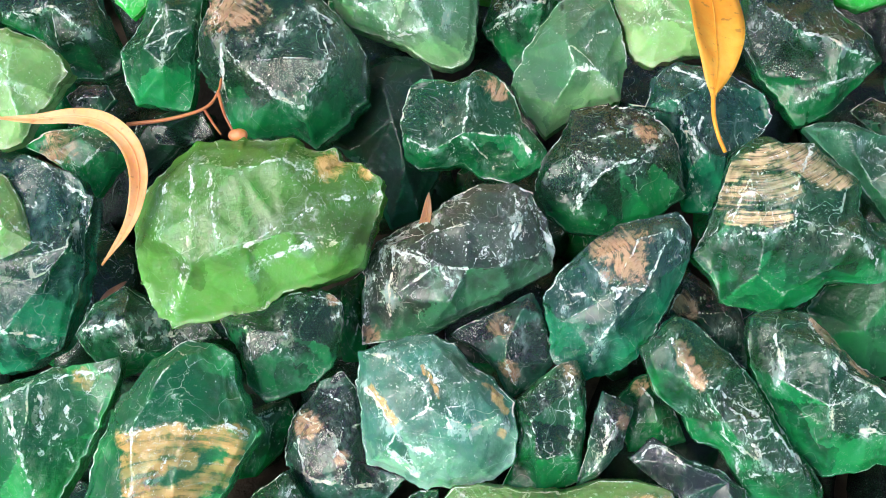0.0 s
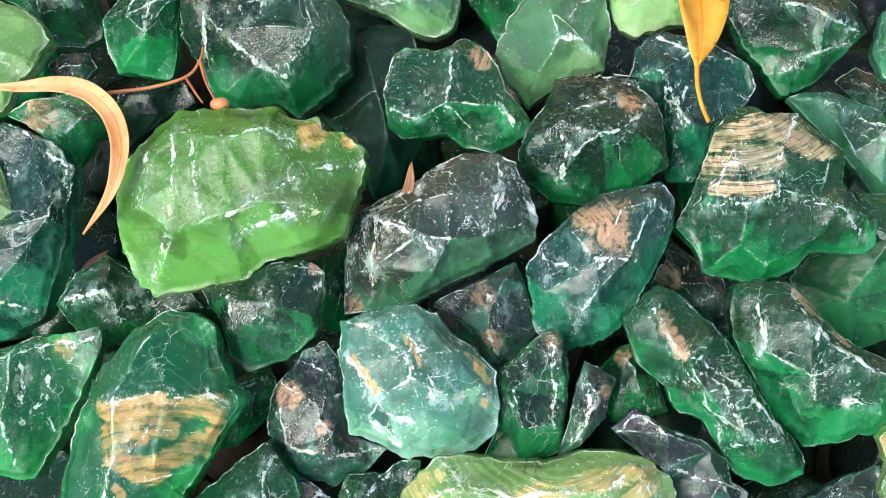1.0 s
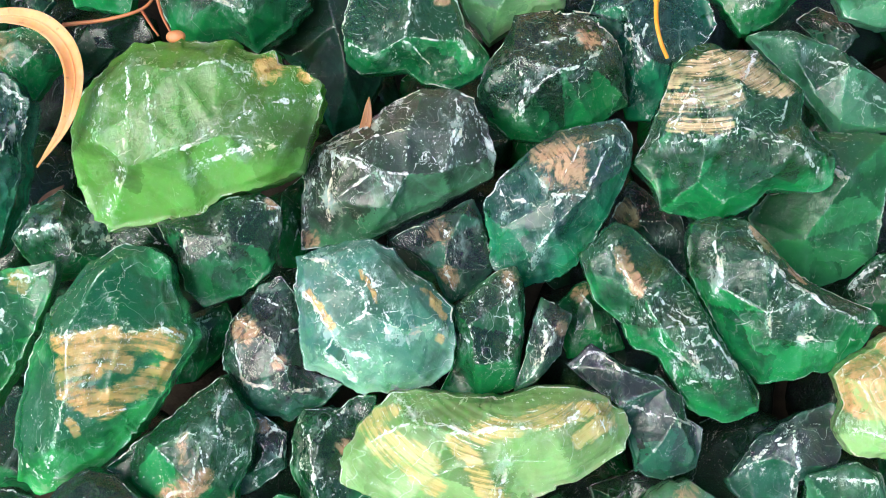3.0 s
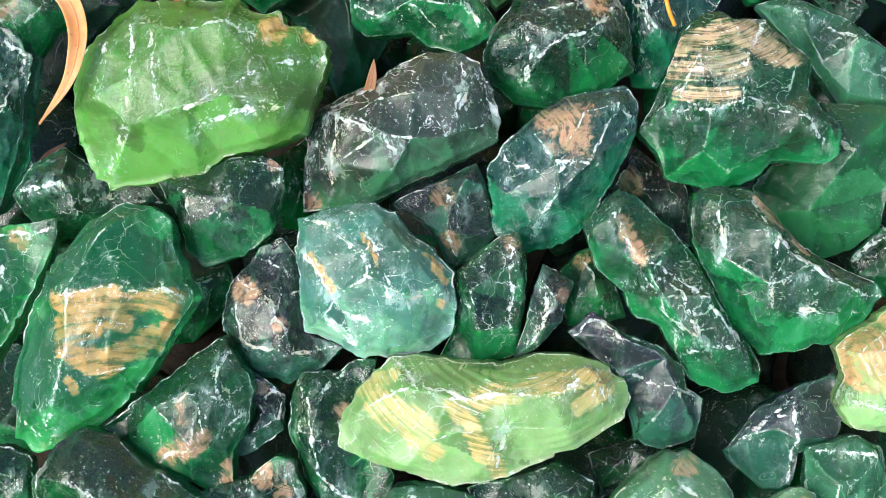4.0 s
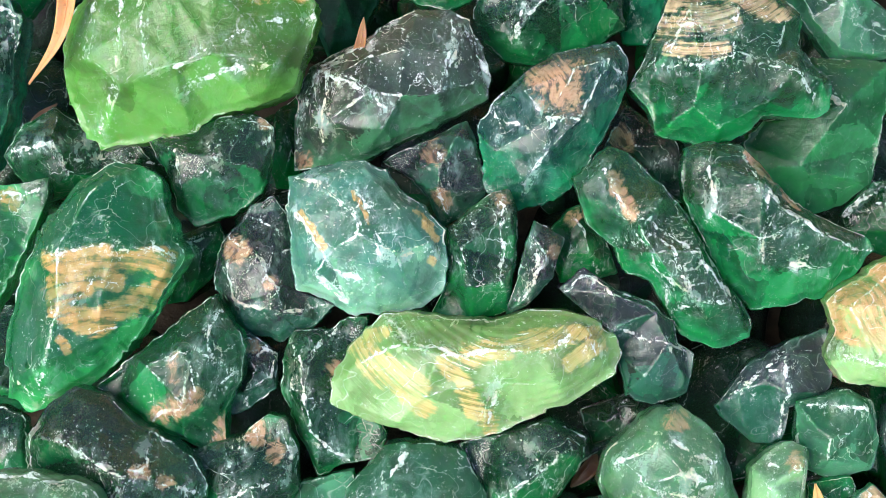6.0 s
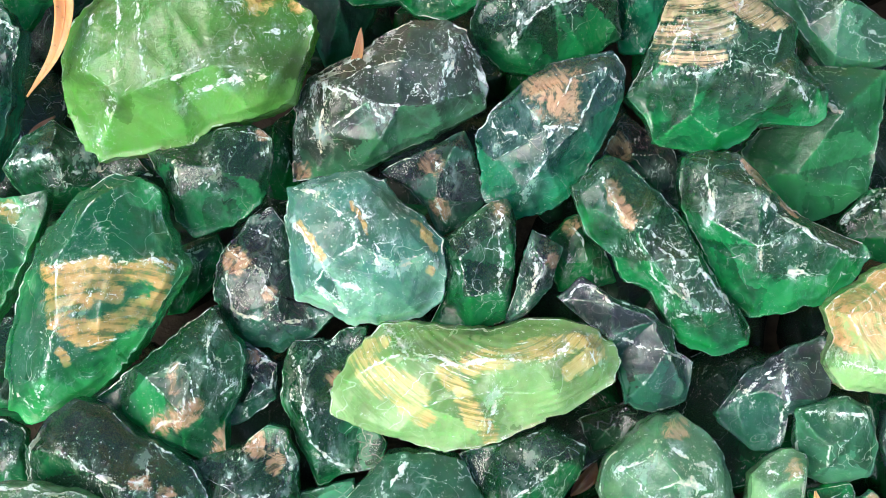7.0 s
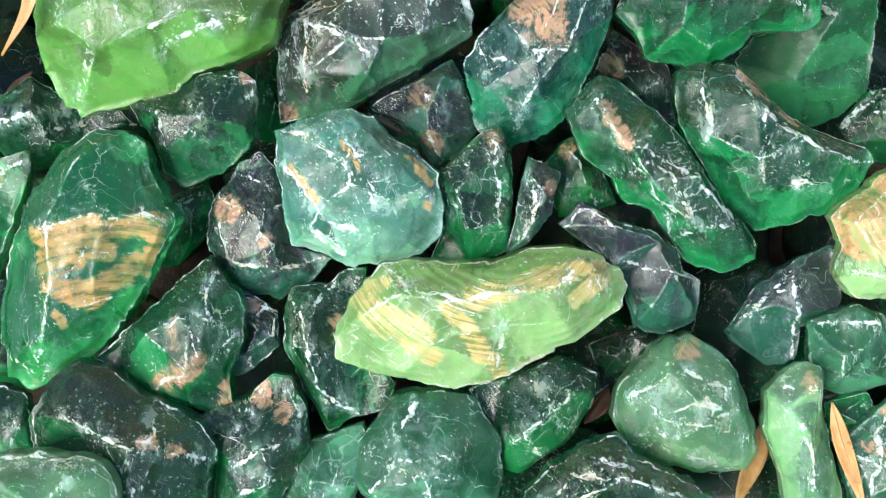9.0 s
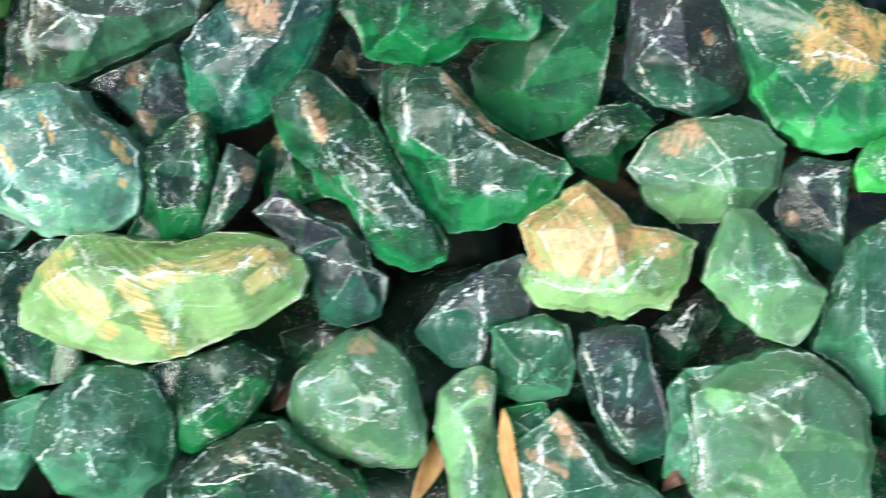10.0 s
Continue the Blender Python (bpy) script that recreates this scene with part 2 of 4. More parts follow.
def leaf_material(name, a, b, spots):
    m = Nodes(name)
    co = m.place()
    n = m.noise(co, 60.0, 4.0, 0.6)
    col = m.mix(m.step(n, 0.35, 0.65), rgb(*a), rgb(*b))
    spot = m.math("MULTIPLY", m.step(m.noise(co, 260.0, 3.0, 0.6), 0.62, 0.70), spots)
    col = m.mix(spot, col, rgb(0.20, 0.08, 0.03))
    m.put(m.bsdf.inputs["Base Color"], col)
    m.bsdf.inputs["Roughness"].default_value = 0.45
    m.bsdf.inputs["Subsurface Weight"].default_value = 0.5
    m.bsdf.inputs["Subsurface Radius"].default_value = (1.0, 0.5, 0.1)
    m.bsdf.inputs["Subsurface Scale"].default_value = 0.002
    m.put(m.bsdf.inputs["Normal"], m.bump(m.noise(co, 300.0, 3.0), 0.0005, 0.4))
    return m.mat


SOIL = soil_material()
ORANGE_LEAF = leaf_material("orange_leaf", (0.85, 0.32, 0.03), (0.90, 0.46, 0.07), 0.5)
PEACH_LEAF = leaf_material("peach_leaf", (0.80, 0.33, 0.13), (0.82, 0.44, 0.22), 0.4)
TAN_LEAF = leaf_material("dry_tan_leaf", (0.55, 0.28, 0.10), (0.72, 0.45, 0.20), 0.8)
DRY_LEAF = leaf_material("dull_dry_leaf", (0.34, 0.17, 0.09), (0.48, 0.28, 0.15), 0.8)
BERRY = leaf_material("dull_red_berry", (0.50, 0.16, 0.06), (0.66, 0.28, 0.12), 0.5)
TWIG = leaf_material("reddish_twig", (0.35, 0.10, 0.04), (0.50, 0.20, 0.08), 0.3)
BROWN = leaf_material("brown_leaf", (0.12, 0.06, 0.045), (0.24, 0.145, 0.11), 0.8)


# ---- ground ----
# unseen sunlit plastered wall, added beyond the bed for warm reflections; closes the place
def plaster_material():
    m = Nodes("tan_plaster")
    co = m.node("ShaderNodeTexCoord", 3)
    n = m.noise(co, 3.0, 6.0, 0.65)
    m.put(m.bsdf.inputs["Base Color"], m.mix(m.step(n, 0.3, 0.7), rgb(0.62, 0.36, 0.17), rgb(0.75, 0.50, 0.27)))
    m.bsdf.inputs["Roughness"].default_value = 0.9
    m.put(m.bsdf.inputs["Normal"], m.bump(m.noise(co, 80.0, 5.0), 0.004, 0.5))
    return m.mat


PLASTER = plaster_material()
for wall_name, where, size in (("unseen_wall_north", (0, 3.12, 1.2), (9.0, 0.24, 2.7)),):
    bm = bmesh.new()
    bmesh.ops.create_cube(bm, size=1.0, matrix=Matrix.Translation(where) @ Matrix.Diagonal((*size, 1)))
    bmesh.ops.bevel(bm, geom=bm.edges[:], offset=0.012, segments=2, affect="EDGES")
    wall_mesh = bpy.data.meshes.new("wall")
    bm.to_mesh(wall_mesh)
    bm.free()
    wall_mesh.materials.append(PLASTER)
    tagged(new(wall_name, wall_mesh), "unseen tan plastered wall, added beyond the bed for reflections", "wall", kind="structure")

bm = bmesh.new()
bmesh.ops.create_grid(bm, x_segments=80, y_segments=80, size=1.6)
for v in bm.verts:
    v.co.z = -0.122 + 0.010 * noise.noise(v.co * 9.0)
# the sheet goes on, flat, to the horizon
rim = [e for e in bm.edges if e.is_boundary]
far = bmesh.ops.extrude_edge_only(bm, edges=rim)["geom"]
for v in far:
    if isinstance(v, bmesh.types.BMVert):
        v.co.x, v.co.y, v.co.z = v.co.x * 300, v.co.y * 300, -0.122
ground_mesh = bpy.data.meshes.new("ground")
bm.to_mesh(ground_mesh)
bm.free()
ground_mesh.materials.append(SOIL)
tagged(new("ground", ground_mesh), "dark bare soil under the glass rocks", "ground", kind="structure")


# ---- glass rocks ----
def ball_mesh(level):
    b = bmesh.new()
    bmesh.ops.create_icosphere(b, subdivisions=level, radius=1.0)
    me = bpy.data.meshes.new("ball")
    b.to_mesh(me)
    b.free()
    way = np.empty(len(me.vertices) * 3, np.float32)
    me.vertices.foreach_get("co", way)
    me.polygons.foreach_set("use_smooth", np.ones(len(me.polygons), bool))
    way = way.reshape(-1, 3).astype(float)
    return me, way / np.linalg.norm(way, axis=1)[:, None]


BALLS = {level: ball_mesh(level) for level in (2, 3, 4, 5, 6)}
LEAN = 27.0     # degrees by which the rocks' faces lean towards the front of the bed


def waves(p, rng, scale, count=9):
    """A soft random field of about -1..1 over the points p."""
    out = np.zeros(len(p))
    for _ in range(count):
        k = rng.normal(size=3)
        k *= scale * rng.uniform(0.6, 1.8) / np.linalg.norm(k)
        out += np.sin(p @ k + rng.uniform(0, 6.28))
    return out / math.sqrt(count)


def near_line(p, line):
    """Distance of points p (u, v) to a bent line."""
    best = np.full(len(p), 1e9)
    for a, b in zip(line[:-1], line[1:]):
        a, b = np.array(a, float), np.array(b, float)
        s = np.clip(((p - a) @ (b - a)) / max((b - a) @ (b - a), 1e-9), 0, 1)
        best = np.minimum(best, np.linalg.norm(p - a - s[:, None] * (b - a), axis=1))
    return best


def triangles(points):
    """Delaunay triangles over points of the plane (Bowyer and Watson)."""
    pts = np.vstack([points, [(-1e4, -1e4), (1e4, -1e4), (0, 1e4)]])
    n = len(points)
    tris = [(n, n + 1, n + 2)]
    for i in range(n):
        bad = []
        for t in tris:
            (ax, ay), (bx, by), (cx, cy) = pts[list(t)] - pts[i]
            if (ax * ax + ay * ay) * (bx * cy - cx * by) - (bx * bx + by * by) * (ax * cy - cx * ay) + (cx * cx + cy * cy) * (ax * by - bx * ay) > 0:
                bad.append(t)
        sides = [e for t in bad for e in ((t[0], t[1]), (t[1], t[2]), (t[2], t[0]))]
        tris = [t for t in tris if t not in bad] + [(p, q, i) for p, q in sides if (q, p) not in sides]
    return [t for t in tris if max(t) < n]


def rock_mesh(material, profile, blotch=(), veins=(), ripple=None, peaks=(), seed=0, cracks=2, front=0.56, back=0.95, level=0):
    """A broken lump of glass. profile: bearing (degrees) and reach (mm) of the corners of its girth; veins: the worn
    ridges between its breaks; peaks: (u, v, height) of further corners of the breaks on its upper side, in mm."""
    rng = np.random.default_rng(seed)
    base, way = BALLS[level or (6 if max(c[1] for c in profile) > 34 else 5)]
    corners = sorted(profile)
    ang = np.radians([c[0] for c in corners])
    reach = np.array([c[1] for c in corners], float)
    mean = reach.mean()

    def girth_at(th):
        """Reach of the girth at a bearing: straight edges between the corners, as a polygon has."""
        nxt = np.searchsorted(ang, th) % len(ang)
        prv = nxt - 1
        gap = (ang[nxt] - ang[prv]) % (2 * math.pi)
        off = (th - ang[prv]) % (2 * math.pi)
        g = reach[prv] * reach[nxt] * np.sin(gap) / np.maximum(reach[prv] * np.sin(off) + reach[nxt] * np.sin(gap - off), 1e-3)
        return np.clip(g, 0.5 * np.minimum(reach[prv], reach[nxt]), np.maximum(reach[prv], reach[nxt]) * 1.02)

    th = np.arctan2(way[:, 1], way[:, 0])
    girth = girth_at(th)
    # chipped outline: small straight breaks of uneven depth
    knots = np.sort(rng.uniform(-math.pi, math.pi, int(24 + mean * 0.6)))
    girth = girth * (1 + np.interp(th, knots, rng.uniform(-0.036, 0.030, len(knots)), period=2 * math.pi))
    knots = np.sort(rng.uniform(-math.pi, math.pi, int(70 + mean * 1.5)))
    girth = girth * (1 + np.interp(th, knots, rng.uniform(-0.014, 0.010, len(knots)), period=2 * math.pi))
    thick = math.sqrt(max(reach.min(), 0.5 * mean) * mean)

    # corners of the breaks: along the rim, along the worn ridges and a few between
    nodes = [(1.06 * d * math.cos(t), 1.06 * d * math.sin(t), rng.uniform(-0.10, 0.10) * thick) for t, d in zip(ang, reach)]
    inner, rim = [], len(nodes)

    def add(u, v, lift, least, h=None):
        share = math.hypot(u, v) / girth_at(np.array([math.atan2(v, u)]))[0]
        if share < 0.86 and all(math.hypot(u - p[0], v - p[1]) > least * mean for p in inner):
            inner.append((u, v, h if h is not None else thick * (front * (1 - share ** 2.4) * rng.uniform(0.86, 1.10) + lift)))

    for u, v, h in peaks:
        add(u, v, 0, 0.05, h)
    for line in veins:
        for u, v in line:
            add(u, v, 0.10, 0.24)
    if not peaks:
        for _ in range(30):
            a, d = rng.uniform(0, 6.283), mean * rng.uniform(0.1, 0.8)
            if len(inner) < 4:
                add(d * math.cos(a), d * math.sin(a), rng.uniform(-0.04, 0.12), 0.42)
    nodes = np.array(nodes + inner)
    tris = triangles(nodes[:, :2])

    # upper side: a relief of flat or hollow breaks over the girth
    s = np.sqrt(np.clip(1 - way[:, 2], 0, 1))
    flat = np.hypot(way[:, 0], way[:, 1])
    upper = way[:, 2] >= 0
    u0 = np.stack([girth * s * np.cos(th), girth * s * np.sin(th), np.zeros(len(way))], 1)
    bent = u0[:, :2] + 0.55 * np.stack([waves(u0, rng, 0.30), waves(u0, rng, 0.30)], 1) + 0.20 * np.stack([waves(u0, rng, 1.1), waves(u0, rng, 1.1)], 1)
    z = np.zeros(len(way))
    tone = np.full(len(way), 0.6)
    arc, turn = np.zeros(len(way)), np.zeros(len(way))
    found = np.full(len(way), -1e9)
    planes = {}
    for t in tris:
        A, B, C = nodes[list(t)]
        n = np.cross(B - A, C - A)
        n = n / np.linalg.norm(n) * (1 if n[2] > 0 else -1)
        area = (B[0] - A[0]) * (C[1] - A[1]) - (B[1] - A[1]) * (C[0] - A[0])
        if abs(area) < 1e-6 or n[2] < 1e-3:
            continue
        for p, q in ((t[0], t[1]), (t[1], t[2]), (t[2], t[0])):
            planes.setdefault((min(p, q), max(p, q)), []).append(n)
        wb = ((bent[:, 0] - A[0]) * (C[1] - A[1]) - (bent[:, 1] - A[1]) * (C[0] - A[0])) / area
        wc = ((B[0] - A[0]) * (bent[:, 1] - A[1]) - (B[1] - A[1]) * (bent[:, 0] - A[0])) / area
        wa = 1 - wb - wc
        least = np.minimum(np.minimum(wa, wb), wc)
        hit = least > found
        found = np.where(hit, least, found)
        hollow = 27 * np.clip(wa, 0, 1) * np.clip(wb, 0, 1) * np.clip(wc, 0, 1)
        deep = rng.uniform(0.0, 0.055) * math.sqrt(abs(area))
        z = np.where(hit, wa * A[2] + wb * B[2] + wc * C[2] - deep * hollow, z)
        # light through the glass painted as tone: breaks facing the front lighter, back darker
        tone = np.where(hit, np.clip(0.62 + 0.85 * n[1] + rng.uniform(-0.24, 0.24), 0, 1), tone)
        heart = (A, B, C)[rng.integers(3)]
        far = np.hypot(bent[:, 0] - heart[0], bent[:, 1] - heart[1])
        arc = np.where(hit, far, arc)
        turn = np.where(hit, np.arctan2(bent[:, 1] - heart[1], bent[:, 0] - heart[0]) * 0.7 * mean, turn)
    z = np.maximum(z, -0.15 * thick)
    z = z * np.clip((1 - s) * 9, 0, 1)
    # the edges between the breaks: worn where they stand proud
    ridge = np.full(len(way), 6.0)
    for (p, q), sides in planes.items():
        if len(sides) == 2:
            sharp = math.acos(min(1.0, float(sides[0] @ sides[1])))
            d = near_line(bent, [nodes[p, :2], nodes[q, :2]])
            ridge = np.minimum(ridge, d + (rng.uniform(0.08, 0.50) if min(p, q) >= rim else 0.70) + 0.8 * max(0.0, 0.55 - sharp))
    ridge = np.minimum(ridge, np.abs(1 - s) * girth * 0.9 + 0.10)
    worn = np.exp(-ridge / 1.2)
    top = np.stack([u0[:, 0], u0[:, 1], z], 1)
    # under side: a blunt lump with a few flat breaks
    power = 7.0
    body = ((flat / girth) ** power + (np.abs(way[:, 2]) / (back * thick)) ** power) ** (-1 / power)
    cuts = [body]
    for _ in range(5):
        az, tilt = rng.uniform(0, 6.283), radians(rng.uniform(125, 170))
        n = np.array([math.sin(tilt) * math.cos(az), math.sin(tilt) * math.sin(az), math.cos(tilt)])
        most = rng.uniform(0.75, 0.95) * (way * body[:, None] @ n).max()
        most = max(most, 1.01 * math.sin(tilt) * (reach * np.cos(ang - az)).max())
        dot = way @ n
        cuts.append(np.where(dot > 0.05, most / np.maximum(dot, 0.05), 1e6))
    p = np.where(upper[:, None], top, way * np.min(cuts, axis=0)[:, None])
    ridge = np.where(upper, ridge, 6.0)
    # uneven breaks: slight swells, chipped edges
    grain = 0.004 * mean * waves(p, rng, 5.0 / mean) + (0.30 * waves(p, rng, 0.55) + 0.16 * waves(p, rng, 1.3)) * (0.08 + worn)
    p = p + way * grain[:, None]
    face = np.clip((1 - s) * 6, 0, 1) * upper
    if ripple:
        u, v, length, wide = ripple
        d = np.hypot(p[:, 0] - u, p[:, 1] - v) + 1.6 * waves(p, rng, 0.10)
        swell = np.clip(0.5 + waves(p, rng, 0.08), 0, 1.2) * np.exp(-(d / wide) ** 4)
        p[:, 2] += 0.09 * min(length, 6.0) * face * swell * np.sin(6.283 * d / length)
        crest = (1 - np.sin(6.283 * d / length)) * 0.75 * length + 2.0 * np.clip(0.7 - swell, 0, 1)
        arc = np.hypot(p[:, 0] - u, p[:, 1] - v) * 5.5 / length
        turn = np.arctan2(p[:, 1] - v, p[:, 0] - u) * 0.7 * mean
    # a few cracks of its own, as well as the given ridges
    lines = [(line, 0.0) for line in veins]
    for _ in range(cracks):
        a, r0, go = rng.uniform(0, 6.283), rng.uniform(0.1, 0.7) * mean, rng.uniform(0, 6.283)
        line = [(r0 * math.cos(a), r0 * math.sin(a))]
        for _ in range(3):
            go += rng.uniform(-0.6, 0.6)
            line.append((line[-1][0] + 0.22 * mean * math.cos(go), line[-1][1] + 0.22 * mean * math.sin(go)))
        lines.append((line, 0.35))
    uv = bent + 0.8 * np.stack([waves(p, rng, 0.22), waves(p, rng, 0.22)], 1) + 0.5 * np.stack([waves(p, rng, 0.8), waves(p, rng, 0.8)], 1)
    vein = np.full(len(p), 12.0)
    for line, faint in lines:
        vein = np.where(upper, np.minimum(vein, near_line(uv, line) + faint), vein)
    blotch_away = np.full(len(p), 3.0)
    for u, v, *more in blotch:
        line = [(u, v), tuple(more[:2])] if len(more) == 3 else [(u, v), (u, v)]
        blotch_away = np.where(upper, np.minimum(blotch_away, near_line(uv, line) / more[-1]), blotch_away)
    if ripple:
        # the crests of the ripples are worn where they carry a tan blotch
        ridge = np.where(upper & (blotch_away < 1.3), np.minimum(ridge, 0.30 + crest), ridge)
    # tone for the lump's thickness, with the glow of its lower side painted in
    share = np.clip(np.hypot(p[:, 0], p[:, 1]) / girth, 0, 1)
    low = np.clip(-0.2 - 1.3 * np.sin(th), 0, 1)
    glow_tone = (1 - 0.30 * share ** 6) * (1 - 0.65 * low * share ** 2) * (0.25 + 0.75 * tone) * np.clip(thick / 26.0, 0.7, 1.2)
    me = base.copy()
    me.name = "glass_rock"
    me.vertices.foreach_set("co", (p * 0.001).astype(np.float32).ravel())
    for key, values in (("ridge", ridge), ("vein", vein), ("blotch", blotch_away), ("arc", arc), ("turn", turn), ("thick", glow_tone)):
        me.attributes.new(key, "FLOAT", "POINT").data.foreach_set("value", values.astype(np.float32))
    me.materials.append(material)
    me.update()
    return me


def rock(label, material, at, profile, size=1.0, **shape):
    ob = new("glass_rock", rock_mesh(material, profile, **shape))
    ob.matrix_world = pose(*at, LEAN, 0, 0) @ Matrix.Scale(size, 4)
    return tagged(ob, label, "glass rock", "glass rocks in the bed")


rock("pale lime glass rock with a frosted skin", PALE, (-0.2094, 0.1846, -0.0132),
     [(-124, 35), (-94, 32), (-73, 30), (-43, 21), (-10, 24), (13, 31), (31, 30), (62, 27), (94, 29), (131, 33)], seed=1, size=0.976)
rock("dark bottle-green glass rock with white scratches", DEEP, (-0.1970, 0.2420, -0.0318),
     [(-172, 31), (-137, 17), (-83, 22), (-77, 34), (-54, 40), (-41, 44), (-29, 38), (-8, 27), (21, 22), (64, 29), (125, 35), (162, 42)],
     veins=[[(-25, -1), (-1, 2), (17, -10)]], seed=2, size=0.977)
rock("small bright lime glass rock between dark ones", GLOW, (-0.1577, 0.2444, -0.0174),
     [(-148, 9), (-85, 13), (-40, 10), (38, 14), (144, 14)], seed=3, size=0.976)
rock("upright mid-green glass rock with smooth sides", GREEN, (-0.1380, 0.2175, -0.0235),
     [(-171, 23), (-134, 29), (-115, 34), (-90, 32), (-68, 35), (-49, 23), (-1, 16), (51, 29), (64, 38), (89, 37), (108, 30), (140, 17)],
     veins=[[(1, 17), (2, -12)]], seed=4, size=0.975)
rock("big dark green glass rock with a tan blotch", DEEP, (-0.0782, 0.1998, -0.0093),
     [(-176, 41), (-148, 37), (-122, 43), (-106, 42), (-78, 39), (-67, 49), (-40, 47), (-26, 48), (-2, 43), (23, 39), (48, 35), (72, 39), (107, 48), (125, 52), (139, 48), (161, 43)],
     blotch=[(-23, 23, 15.4)],
     veins=[[(-33, 20), (-26, 3), (-26, -22)], [(-18, -5), (-0, -22), (14, -27), (27, -2)], [(18, 23), (29, 12)]], seed=5, size=0.973)
rock("smooth smoky green glass rock deep in a gap", MIST, (-0.0243, 0.1845, -0.0509),
     [(-174, 34), (-133, 24), (-92, 49), (-72, 45), (-37, 28), (27, 26), (66, 41), (91, 42), (112, 40), (175, 28)], cracks=0, seed=6, size=0.979)
rock("pale green glass rock with a hollow curved face", CLOUDY, (-0.0175, 0.2380, -0.0125),
     [(-176, 39), (-157, 33), (-130, 24), (-93, 24), (-72, 33), (-58, 40), (-44, 42), (-26, 38), (1, 34), (36, 36), (106, 30), (158, 47)],
     veins=[[(-24, -6), (-7, -17), (10, -17)], [(1, 0), (7, -14)]], seed=7, size=0.980)
rock("dark green glass rock wedged below pale ones", DEEP, (0.0374, 0.2461, -0.0344),
     [(-163, 22), (-114, 23), (-97, 30), (-76, 21), (8, 19), (39, 28), (87, 23), (145, 19)],
     veins=[[(-18, -9), (-1, 3), (10, 6)]], seed=8, size=0.981)
rock("smooth frosted sage-green glass rock", CLOUDY, (0.0619, 0.2064, -0.0179),
     [(-158, 32), (-131, 35), (-108, 41), (-96, 32), (-65, 25), (-39, 32), (6, 27), (35, 29), (59, 36), (76, 41), (97, 34), (128, 24), (169, 25)],
     veins=[[(2, -6), (13, -6)]], seed=9, size=0.973)
rock("knobbly green glass rock with a saddle top", GREEN, (0.0144, 0.1544, -0.0003),
     [(-156, 34), (-139, 31), (-96, 18), (-75, 24), (-53, 33), (-27, 40), (-14, 38), (4, 27), (35, 26), (63, 29), (80, 29), (90, 26), (109, 24), (134, 33), (145, 35), (178, 34)],
     blotch=[(13, 19, 7.0)],
     veins=[[(-28, -7), (-18, -12)], [(0, 20), (-1, -4)], [(21, -4), (30, -12)]], seed=10, size=0.970)
rock("pale lime glass rock under an orange leaf", PALE, (0.1106, 0.2313, -0.0118),
     [(-155, 26), (-131, 31), (-111, 29), (-81, 22), (-52, 26), (-9, 29), (12, 32), (40, 33), (141, 33), (168, 30)], seed=11, size=0.974)
rock("angular black-green glass rock with white specks", DEEP, (0.1718, 0.2114, -0.0093),
     [(-147, 27), (-106, 33), (-95, 40), (-69, 36), (-37, 33), (-13, 38), (9, 32), (51, 24), (73, 34), (120, 41), (146, 38), (172, 31)],
     veins=[[(-23, 19), (-6, 5), (16, -3), (32, -9)], [(-9, -31), (13, -20), (27, -14)]], seed=12, size=0.973)
rock("dark teal glass rock with a milky white streak", TEAL, (0.1240, 0.1717, -0.0207),
     [(-163, 19), (-121, 26), (-103, 42), (-84, 44), (-72, 32), (-53, 20), (-4, 31), (10, 34), (29, 32), (60, 29), (94, 29), (114, 35), (140, 34), (164, 39), (164, 30)],
     veins=[[(-13, 11), (-8, -3), (-1, -14)], [(-15, 28), (1, 20), (23, 17)], [(-7, -22), (2, -41)], [(-11, 8), (-12, -3), (-5, -11)], [(-10, -5), (-0, -8)], [(-6, -3), (-4, -15)]], seed=13, size=0.971)
rock("rounded dark green glass rock with a tan chip", DEEP, (0.0793, 0.1375, -0.0083),
     [(-167, 36), (-147, 37), (-126, 35), (-98, 32), (-77, 28), (-50, 30), (-19, 37), (6, 34), (30, 34), (51, 34), (76, 32), (99, 32), (123, 34), (149, 29), (170, 32)],
     blotch=[(16, 17, 5.8)],
     veins=[[(-10, -8), (3, 2), (16, 6), (27, 20)], [(-18, 8), (-13, -5), (-15, -19)]], seed=14, size=0.969)
rock("big green glass rock with rippled fracture ridges", RIPPLED, (0.1555, 0.0962, 0.0115),
     [(-162, 45), (-143, 42), (-132, 45), (-115, 41), (-98, 38), (-73, 33), (-56, 30), (-31, 46), (-23, 50), (-9, 48), (-0, 38), (15, 33), (33, 39), (47, 37), (73, 39), (105, 43), (114, 44), (130, 40), (157, 34)],
     blotch=[(-28, 13, -4, 17, 6.5), (-26, 26, -8, 32, 6.0), (2, 31, 12, 24, 8.0), (-26, 3, -4, 2, 3.5), (12, 18, 25, 21, 3.5)],
     veins=[[(-32, -5), (-14, -5), (3, 1), (28, -4)], [(11, 38), (-0, 15), (1, -1)], [(28, -4), (39, -16)]],
     ripple=(-16, 62, 3.4, 65), peaks=[(-27, 2, 12), (-3, -1, 20), (19, 1, 17), (40, -8, 7), (0, 21, 17), (-2, 34, 9), (23, 17, 12), (-19, 21, 12), (-16, -22, 14), (16, -18, 12), (-3, -30, 6)], seed=15, size=0.965)
rock("smooth dusty sage glass rock half hidden", SAGE, (0.2104, 0.1480, -0.0247),
     [(-143, 15), (-87, 26), (-34, 37), (-9, 36), (14, 20), (88, 18), (132, 35), (152, 48)],
     veins=[[(-23, 20), (4, 7)]], seed=16, size=0.977)
